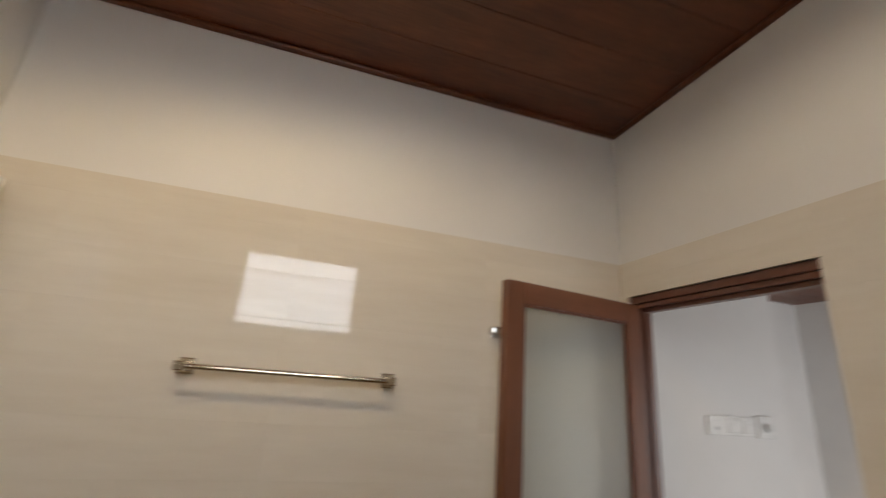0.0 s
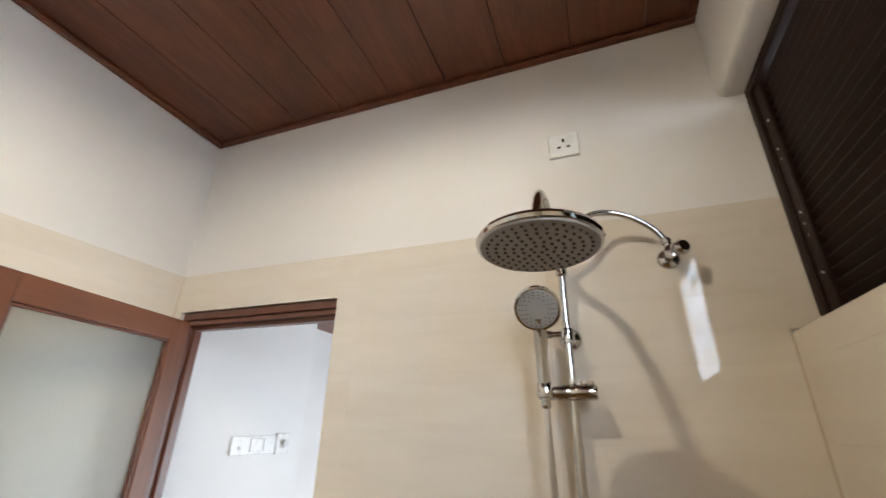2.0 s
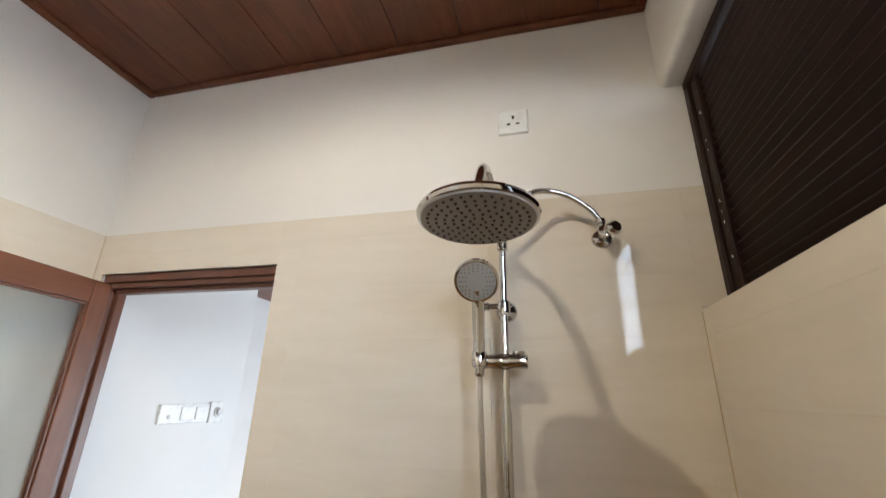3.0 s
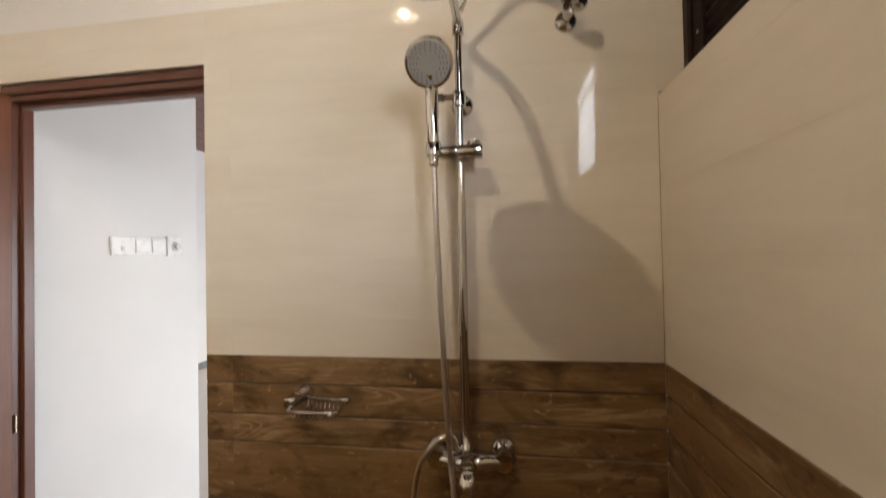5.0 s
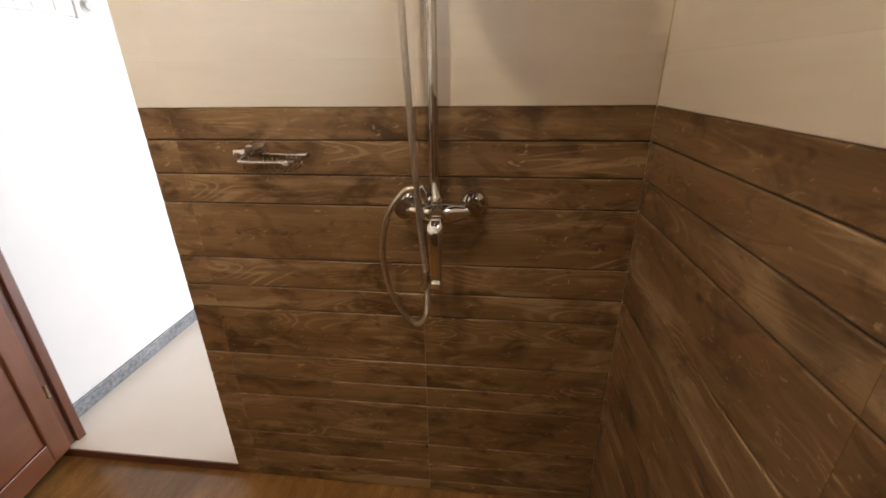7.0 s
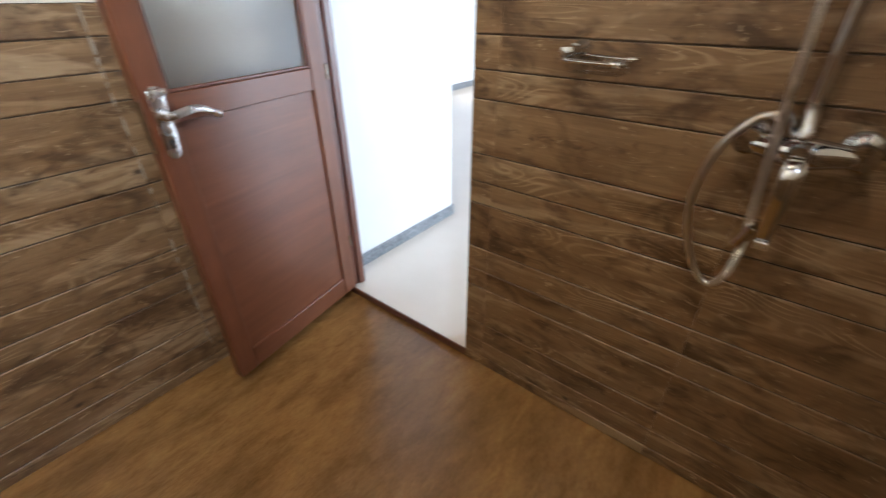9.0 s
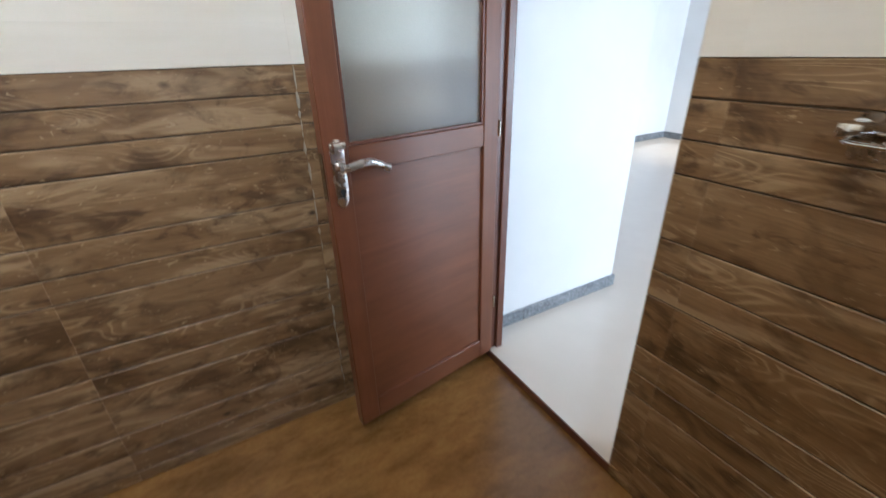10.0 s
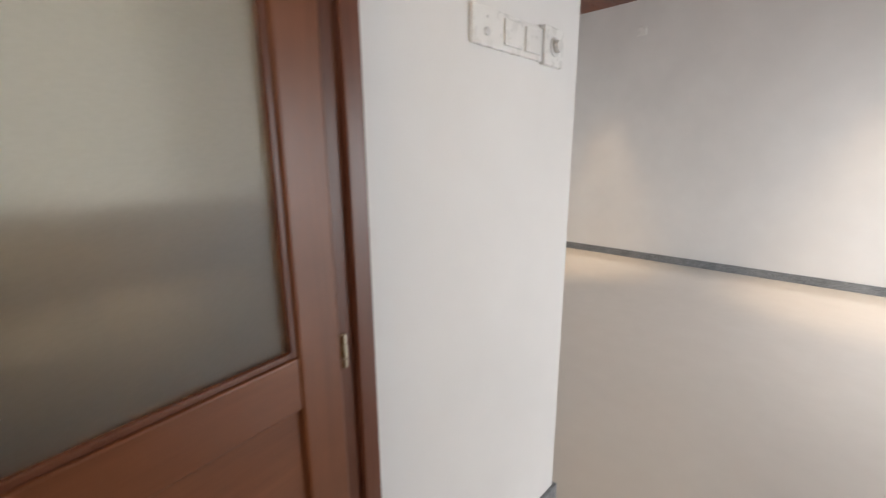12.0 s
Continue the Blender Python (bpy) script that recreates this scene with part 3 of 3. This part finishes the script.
for z, out, half, thick in ((0.996, 1.146, 0.012, 0.012), (0.985, 1.134, 0.0165, 0.012), (0.960, 1.129, 0.0165, 0.009), (0.915, 1.130, 0.0145, 0.007), (0.872, 1.134, 0.0125, 0.006), (0.850, 1.136, 0.0115, 0.006)):
    rings.append([bm.verts.new((out + dx * thick, 0.934 + dy * half, z)) for dx, dy in ((-0.5, -0.7), (-0.15, -1), (0.5, -0.9), (0.5, 0.9), (-0.15, 1), (-0.5, 0.7))])
for lower, upper in zip(rings, rings[1:]):
    for k in range(6):
        bm.faces.new((lower[k], lower[(k + 1) % 6], upper[(k + 1) % 6], upper[k]))
bm.faces.new(rings[0]), bm.faces.new(rings[-1])
part("lever", bm, M_CHROME, mixer, smooth=True)
part("lever_tip", boxes(((1.126, 0.922, 0.832), (1.142, 0.946, 0.8495)), bevel=0.003), M_SATIN, mixer)

# hand shower with its hose
hand = thing("hand_shower", "chrome hand shower with a grey face and metal hose", "hand shower")
face_dir = Vector((-0.86, -0.08, -0.50)).normalized()
FACE = axis((1.100, 0.997, 1.909), -face_dir)
bm = bmesh.new()
lathe(bm, [(0.047, 0.0), (0.053, 0.002), (0.055, 0.008), (0.051, 0.016), (0.036, 0.026), (0.0, 0.032)], FACE, 36)
tube(bm, smooth_path([(1.127, 0.998, 1.896), (1.140, 0.999, 1.868), (1.150, 1.0, 1.82), (1.156, 1.0, 1.765), (1.160, 1.0, 1.712)], 6), lambda t: 0.0165 - 0.0025 * t + 0.0035 * max(0.0, 1 - 4 * t), 16)
body = part("body", bm, M_CHROME, hand, smooth=True)
bm = bmesh.new()
lathe(bm, [(0.0, -0.002), (0.030, -0.002), (0.046, -0.0015), (0.0485, 0.002)], FACE, 36)
part("face_plate", bm, M_FACE, body, "grey nozzle plate", True)
bm = bmesh.new()
for ring, count in ((0.026, 14), (0.034, 18), (0.041, 22)):
    for k in range(count):
        a = 2 * math.pi * k / count
        lathe(bm, [(0.0019, -0.001), (0.0014, -0.0040), (0.0, -0.0042)], FACE @ Matrix.Translation((ring * math.cos(a), ring * math.sin(a), 0)), 5)
part("nozzles", bm, M_RUBBER, body, "dark rubber nozzles")
hose_line = smooth_path([(1.160, 1.0, 1.70), (1.160, 0.998, 1.60), (1.163, 0.990, 1.35), (1.166, 0.980, 1.10), (1.166, 0.970, 0.95), (1.166, 0.962, 0.86), (1.170, 0.960, 0.80),
                         (1.178, 0.966, 0.735), (1.184, 0.990, 0.700), (1.184, 1.024, 0.728), (1.182, 1.058, 0.81), (1.180, 1.068, 0.90), (1.180, 1.050, 0.99), (1.184, 1.012, 1.045), (1.190, 0.985, 1.056)], 10)
bm = tube(bmesh.new(), hose_line, 0.0068, 10)
part("hose", bm, M_STEEL, hand, "ribbed metal hose", True)
rib = bmesh.new()
for a, b in zip(hose_line[:70], hose_line[1:71]):
    d = b - a
    steps = max(1, int(d.length / 0.0062))
    for k in range(steps):
        lathe(rib, [(0.0068, -0.0012), (0.0082, 0.0), (0.0068, 0.0012)], axis(a + d * ((k + 0.5) / steps), d), 8)
part("hose_ribs", rib, M_STEEL, hand, "ribbed metal hose")
bm = bmesh.new()
lathe(bm, [(0.008, -0.025), (0.0105, -0.02), (0.0095, 0.012), (0.012, 0.014), (0.012, 0.024), (0.008, 0.027)], axis((1.164, 0.962, 0.835), (-0.05, -0.35, 1)), 14)
part("hose_nut", bm, M_CHROME, hand, smooth=True)
bm = bmesh.new()
lathe(bm, [(0.009, -0.006), (0.012, 0.0), (0.009, 0.02)], axis((1.160, 1.0, 1.700), (0.0, 0, 1)), 14)
part("hose_nut", bm, M_CHROME, hand, smooth=True)

# angle valve with the bent feed pipe
valve = thing("shower_valve", "chrome angle valve with a bent feed pipe", "valve")
bm = bmesh.new()
lathe(bm, [(0.027, 0.0), (0.027, 0.003), (0.022, 0.010), (0.012, 0.014), (0.012, 0.05), (0.015, 0.052), (0.015, 0.066), (0.0, 0.068)], axis((XE, 0.682, 2.052), (-1, 0, 0)), 24)
lathe(bm, [(0.010, 0.0), (0.010, 0.018), (0.013, 0.019), (0.013, 0.030), (0.009, 0.032)], axis((1.196, 0.682, 2.056), (0, 0.25, 1)), 8)
part("valve_body", bm, M_CHROME, valve, smooth=True)
bm = bmesh.new()
lathe(bm, [(0.009, 0.0), (0.016, 0.004), (0.019, 0.010), (0.019, 0.020), (0.014, 0.026), (0.0, 0.027)], axis((1.190, 0.668, 2.052), (-0.9, -0.45, 0.1)), 10)
part("knob", bm, M_CHROME, valve, smooth=True)
bm = tube(bmesh.new(), smooth_path([(1.196, 0.690, 2.085), (1.190, 0.712, 2.115), (1.182, 0.757, 2.150), (1.172, 0.812, 2.168), (1.158, 0.862, 2.158), (1.160, 0.905, 2.115), (1.185, 0.935, 2.066)], 8), 0.0075, 14)
part("feed_pipe", bm, M_CHROME, valve, smooth=True)

# soap basket
soap = thing("soap_basket", "small chrome wire soap basket on the timber-look tiles", "soap basket")
bm = bmesh.new()
lathe(bm, [(0.022, 0.0), (0.022, 0.006), (0.017, 0.012), (0.016, 0.044), (0.0, 0.046)], axis((XE, 1.372, 1.130), (-1, 0, 0)), 20)
box(bm, (1.160, 1.356, 1.119), (1.206, 1.386, 1.143), 0.005, 2)
part("wall_mount", bm, M_CHROME, soap, smooth=True)
loop = smooth_path([(1.164, 1.368, 1.122), (1.147, 1.366, 1.120), (1.144, 1.356, 1.119), (1.144, 1.31, 1.118), (1.144, 1.254, 1.118), (1.146, 1.246, 1.118), (1.154, 1.243, 1.118), (1.19, 1.243, 1.118), (1.228, 1.243, 1.118), (1.236, 1.246, 1.118), (1.238, 1.254, 1.118), (1.238, 1.31, 1.119), (1.238, 1.354, 1.121), (1.232, 1.366, 1.122)], 4)
bm = tube(bmesh.new(), loop, 0.0042, 10)
part("rim", bm, M_CHROME, soap, smooth=True)
for xx, yy in ((1.144, 1.262), (1.238, 1.258)):
    bm = tube(bmesh.new(), [(xx, yy - 0.009, 1.118), (xx, yy + 0.009, 1.118)], 0.0056, 12)
    part("sleeve", bm, M_SATIN, soap, smooth=True)
for k in range(9):
    yy = 1.262 + k * 0.012
    bm = tube(bmesh.new(), smooth_path([(1.149, yy, 1.118), (1.152, yy, 1.100), (1.165, yy, 1.094), (1.218, yy, 1.094), (1.231, yy, 1.100), (1.235, yy, 1.118)], 3), 0.0016, 6)
    part("wire", bm, M_CHROME, soap)

# ---- north wall fittings ----
rail = thing("towel_rail", "polished steel towel rail on cream tiles", "towel rail")
bm = tube(bmesh.new(), [(-0.325, 2.342, 1.630), (0.283, 2.342, 1.630)], 0.0085, 14)
part("bar", bm, M_BRASSY, rail, smooth=True)
for xx in (-0.325, 0.283):
    bm = boxes(((xx - 0.022, 2.402, 1.606), (xx + 0.022, YN, 1.654)), ((xx - 0.015, 2.330, 1.616), (xx + 0.015, 2.4018, 1.644)), bevel=0.004)
    part("post", bm, M_BRASSY, rail)
hook = thing("robe_hook", "small chrome robe hook on cream tiles", "hook")
bm = boxes(((0.656, 2.398, 1.812), (0.698, YN, 1.854)), bevel=0.003)
part("base", bm, M_CHROME, hook)
bm = boxes(((0.638, 2.350, 1.822), (0.688, 2.3978, 1.846)), bevel=0.005)
part("peg", bm, M_CHROME, hook)

# ---- sockets and switches ----
socket = thing("wall_socket", "white three-pin wall socket high on the wall", "socket")
sx = XE + TK
part("plate", boxes(((sx - 0.010, 0.857, 2.417), (sx, 0.948, 2.501)), bevel=0.003), M_PLASTIC, socket)
for yy, zz, w, h in ((0.902, 2.474, 0.0035, 0.006), (0.888, 2.450, 0.0055, 0.003), (0.916, 2.450, 0.0055, 0.003)):
    part("pin_hole", boxes(((sx - 0.0112, yy - w, zz - h), (sx - 0.0098, yy + w, zz + h))), M_SLOT, socket)

HY = 2.445
switch = thing("switch_plate", "long white switch plate with rockers on the white wall", "switch")
part("plate", boxes(((1.686, HY - 0.010, 1.513), (1.962, HY, 1.592)), bevel=0.003), M_PLASTIC, switch)
part("rocker", boxes(((1.795, HY - 0.015, 1.525), (1.865, HY - 0.0095, 1.582)), bevel=0.003), M_PLASTIC, switch)
part("rocker", boxes(((1.880, HY - 0.015, 1.525), (1.948, HY - 0.0095, 1.582)), bevel=0.003), M_PLASTIC, switch)
bm = bmesh.new()
lathe(bm, [(0.009, 0), (0.009, 0.003), (0.0, 0.004)], axis((1.735, HY - 0.0098, 1.542), (0, -1, 0)), 16)
lathe(bm, [(0.003, 0), (0.003, 0.002), (0.0, 0.003)], axis((1.735, HY - 0.0098, 1.572), (0, -1, 0)), 10)
part("indicator", bm, mat_plain("grey_plastic", (0.62, 0.62, 0.61), 0.4), switch)
dimmer = thing("dimmer_switch", "white plate with a round dimmer knob", "switch")
part("plate", boxes(((1.964, HY - 0.016, 1.508), (2.058, HY, 1.602)), bevel=0.003), M_PLASTIC, dimmer)
bm = bmesh.new()
lathe(bm, [(0.024, 0), (0.023, 0.004), (0.016, 0.006), (0.015, 0.018), (0.0, 0.019)], axis((2.012, HY - 0.0158, 1.555), (0, -1, 0)), 24)
part("knob", bm, mat_plain("pale_grey_plastic", (0.68, 0.68, 0.67), 0.35), dimmer, smooth=True)
box_far = thing("wall_box", "small white wall plate high on the far wall", "wall plate")
part("plate", boxes(((FARX - 0.012, 3.69, 2.59), (FARX, 3.78, 2.68)), bevel=0.003), M_PLASTIC, box_far)

# ---- ceiling lamps ----
def ceiling_lamp(at, label):
    """A round white shade on the boards with a pear bulb hanging in it, its middle at the height given."""
    bx, by, bz = at
    lamp = thing("ceiling_lamp", label, "lamp", (bx, by, ZC), group="ceiling lamps")
    bm = bmesh.new()
    lathe(bm, [(0.080, 0.0), (0.080, -0.060), (0.078, -0.062), (0.076, -0.060), (0.076, -0.008), (0.0, -0.008)], Matrix.Identity(4), 32)
    part("shade", bm, M_PLASTIC, lamp, smooth=True)
    d = bz - ZC
    bm = bmesh.new()
    lathe(bm, [(0.0, -0.009), (0.013, -0.009), (0.014, d + 0.014), (0.019, d + 0.007), (0.021, d - 0.001), (0.015, d - 0.010), (0.0, d - 0.014)], Matrix.Identity(4), 20)
    bulb = part("bulb", bm, M_BULB, lamp, "warm glowing bulb", True)
    bulb.visible_shadow = False


ceiling_lamp(BULBS[0], "small round white ceiling lamp with a low warm bulb")
ceiling_lamp(BULBS[1], "small round white ceiling lamp with a sunk yellow bulb")

# ---- floor drain ----
drain = thing("floor_drain", "square dark steel floor drain with a round grating", "drain", (1.172, 0.580, 0.0))
bm = bmesh.new()
outer = [bm.verts.new((0.055 * math.copysign(min(1, abs(1.5 * math.cos(a))), math.cos(a)), 0.055 * math.copysign(min(1, abs(1.5 * math.sin(a))), math.sin(a)), 0.003)) for a in [2 * math.pi * (k + 0.5) / 32 for k in range(32)]]
inner = [bm.verts.new((0.042 * math.cos(a), 0.042 * math.sin(a), 0.003)) for a in [2 * math.pi * (k + 0.5) / 32 for k in range(32)]]
foot = [bm.verts.new((v.co.x, v.co.y, 0.0)) for v in outer]
lip = [bm.verts.new((v.co.x, v.co.y, 0.0006)) for v in inner]
for k in range(32):
    j = (k + 1) % 32
    bm.faces.new((outer[k], outer[j], inner[j], inner[k])), bm.faces.new((outer[k], foot[k], foot[j], outer[j])), bm.faces.new((inner[k], inner[j], lip[j], lip[k]))
part("frame", bm, M_DRAIN, drain)
part("well", lathe(bmesh.new(), [(0.0415, 0.0002), (0.0415, 0.0006)], Matrix.Identity(4), 28), M_SLOT, drain)
for r in (0.036, 0.027):
    part("grate_ring", tube(bmesh.new(), [(r * math.cos(a), r * math.sin(a), 0.002) for a in [2 * math.pi * k / 28 for k in range(29)]], 0.0018, 6), M_STEEL, drain)
part("cap", lathe(bmesh.new(), [(0.017, 0.0008), (0.017, 0.003), (0.012, 0.0052), (0.0, 0.006)], Matrix.Identity(4), 20), M_STEEL, drain, "worn steel cap", True)
for k in range(4):
    a = math.pi / 4 + k * math.pi / 2
    part("grate_bar", tube(bmesh.new(), [(0.016 * math.cos(a), 0.016 * math.sin(a), 0.0018), (0.041 * math.cos(a), 0.041 * math.sin(a), 0.0018)], 0.0016, 6), M_STEEL, drain)

# ---- cabinet on the west wall ----
cabinet = thing("wall_cabinet", "tall shallow white wall cabinet on the tiles", "cabinet")
part("body", boxes(((XW, 1.742, 0.957), (XW + 0.105, 2.358, 2.098)), bevel=0.003), M_PLASTIC, cabinet)
cdoor = part("door", boxes(((XW + 0.106, 1.745, 0.960), (XW + 0.122, 2.355, 2.095)), bevel=0.004), M_PLASTIC, cabinet)
part("handle", boxes(((XW + 0.1225, 1.775, 1.40), (XW + 0.140, 1.785, 1.54)), bevel=0.003), M_CHROME, cdoor)

# ---- bright sky outside the bathroom window ----
structure("backdrop", boxes(((-2.3, -0.66, 2.02), (0.75, -0.65, 3.5))), M_SKY, "bright overcast sky outside the window", "sky")
structure("backdrop_west", boxes(((-2.31, -0.65, 2.02), (-2.30, 0.33, 5.0))), M_SKY_W, "hazy sky beside the window", "sky")

# ---- wall tiles, one by one ----
PIECES = {}
TURN = {"n": 0, "e": -90, "s": 180, "w": 90}


def tile_mesh(name, w, h, material, edge):
    """A tile w by h with softened upper and lower front edges; its front faces local -y."""
    key = (name, round(w, 3), round(h, 3))
    if key not in PIECES:
        bm = bmesh.new()
        corners = ((-1, -1), (1, -1), (1, 1), (-1, 1))
        back = [bm.verts.new((x * w / 2, TK, z * h / 2)) for x, z in corners]
        mid = [bm.verts.new((x * w / 2, edge, z * h / 2)) for x, z in corners]
        front = [bm.verts.new((x * (w / 2 - edge * 0.12), 0, z * (h / 2 - edge))) for x, z in corners]
        bm.faces.new(front)
        for a, b in ((back, mid), (mid, front)):
            for k in range(4):
                bm.faces.new((a[k], a[(k + 1) % 4], b[(k + 1) % 4], b[k]))
        PIECES[key] = mesh_of(name, bm, material)
    return PIECES[key]


def lay(name, wall, side, plane, u0, u1, rows, joints, gap, material, edge, upright=0.0002):
    """Lays tiles on a wall between u0 and u1; rows are heights, joints the upright joints."""
    cuts = [u0] + [j for j in joints if u0 + 0.01 < j < u1 - 0.01] + [u1]
    for z0, z1 in zip(rows, rows[1:]):
        for a, b in zip(cuts, cuts[1:]):
            w, h = b - a - upright, z1 - z0 - gap
            ob = new(name, tile_mesh(name, w, h, material, edge))
            ob.parent = wall
            u, v = (a + b) / 2, (z0 + z1) / 2
            at = (u, plane, v) if side in "ns" else (plane, u, v)
            ob.matrix_world = pose(*at, 0, 0, TURN[side])


def every(first, step, lo, hi):
    k = math.ceil((lo - first) / step)
    out = []
    while first + k * step < hi:
        out.append(first + k * step)
        k += 1
    return out


W_ROWS = [0.0, 0.045, 0.120, 0.205, 0.363, 0.435, 0.521, 0.680, 0.752, 0.838, 0.992, 1.067, 1.150, 1.225]
L_ROWS = [1.225, 1.323, 1.480, 1.637, 1.794, 1.951, 2.108, 2.185]
JE, JN, JS = every(0.985, 0.6, 0, 3), every(0.62, 0.69, -2, 2), every(0.62, 0.6, -2, 2)
for name, rows, gap, material, edge in (("plank_tile", W_ROWS, 0.0036, M_WTILE, 0.0020), ("cream_tile", L_ROWS, 0.00006, M_TILE, 0.0003)):
    low = rows[0] < 1
    lay(name, east, "e", XE, YS + 0.0, DOOR_S, rows, JE, gap, material, edge)
    lay(name, north, "n", YN, XW, XE, rows, JN, gap, material, edge)
    lay(name, west, "w", XW, YS, YN, rows, JE, gap, material, edge)
    lay(name, south, "s", YS, XW, XE, rows if low else [1.225, 1.323, 1.480, 1.637, 1.794, WIN_Z0], JS, gap, material, edge)
lay("cream_tile", south, "s", YS, XW, WIN_W, [WIN_Z0, 1.951, 2.108, 2.185], JS, 0.00006, M_TILE, 0.0003)
lay("cream_tile", east, "e", XE, 0.30, YS, [WIN_Z0 + 0.012, 1.951, 2.108, 2.185], [], 0.00006, M_TILE, 0.0003)
lay("cream_tile", east, "e", XE, DOOR_S, YN, [DOOR_Z, 2.108, 2.185], JE, 0.00006, M_TILE, 0.0003)
lay("plank_tile", east, "e", XE, DOOR_N, YN, W_ROWS, [], 0.0036, M_WTILE, 0.0020)
lay("cream_tile", east, "e", XE, DOOR_N, YN, [1.225, 1.323, 1.480, 1.637, 1.794, 1.951, DOOR_Z], [], 0.00006, M_TILE, 0.0003)
# grout behind the joints
grout = bmesh.new()
for lo, hi in (((XE + 0.004, YS, 0.0), (XE + TK + 0.0005, DOOR_S + 0.001, WAIN)), ((XW, YN + 0.004, 0.0), (XE, YN + TK + 0.0005, WAIN)),
               ((XW, YS - TK - 0.0005, 0.0), (XE, YS - 0.004, WAIN)), ((XW - TK - 0.0005, YS, 0.0), (XW - 0.004, YN, WAIN))):
    box(grout, lo, hi)
structure("trim_grout", grout, M_GROUT, "dark joints between the timber-look tiles", "grout")
# old sealant in the upright tile corners
seal = bmesh.new()
tube(seal, [(XE - 0.0005, YS + 0.0005, WAIN), (XE - 0.0005, YS + 0.0005, WIN_Z0)], 0.0016, 6)
tube(seal, [(XE - 0.0005, YN - 0.0005, WAIN), (XE - 0.0005, YN - 0.0005, TILE_TOP)], 0.0012, 6)
structure("trim_seal", seal, M_SEAL, "thin yellowed sealant line in the tile corners", "sealant")
# dried mortar along the upright joint beside the door, in short ragged runs
rng = random.Random(7)
mortar = bmesh.new()
z = 0.10
while z < 1.21:
    run = rng.uniform(0.015, 0.075)
    if rng.random() < 0.6:
        x, w = 0.621 + rng.uniform(-0.003, 0.003), rng.uniform(0.002, 0.0065)
        pts = [(x - w * rng.uniform(0.2, 0.6), z), (x + w * rng.uniform(0.2, 0.6), z + run * 0.05), (x + w, z + run * rng.uniform(0.3, 0.7)), (x + w * 0.3, z + run), (x - w * 0.4, z + run * 0.95), (x - w, z + run * rng.uniform(0.4, 0.6))]
        back = [mortar.verts.new((a, YN + 0.001, b)) for a, b in pts]
        front = [mortar.verts.new((x + (a - x) * 0.6, YN - 0.0016, b)) for a, b in pts]
        mortar.faces.new(front)
        for k in range(6):
            mortar.faces.new((back[k], back[(k + 1) % 6], front[(k + 1) % 6], front[k]))
    z += run + rng.uniform(0.0, 0.03)
structure("trim_mortar", mortar, mat_plain("dried_mortar", (0.36, 0.31, 0.25), 0.85, 0.0, 0.2, 60), "ragged pale mortar smears along a tile joint", "mortar")
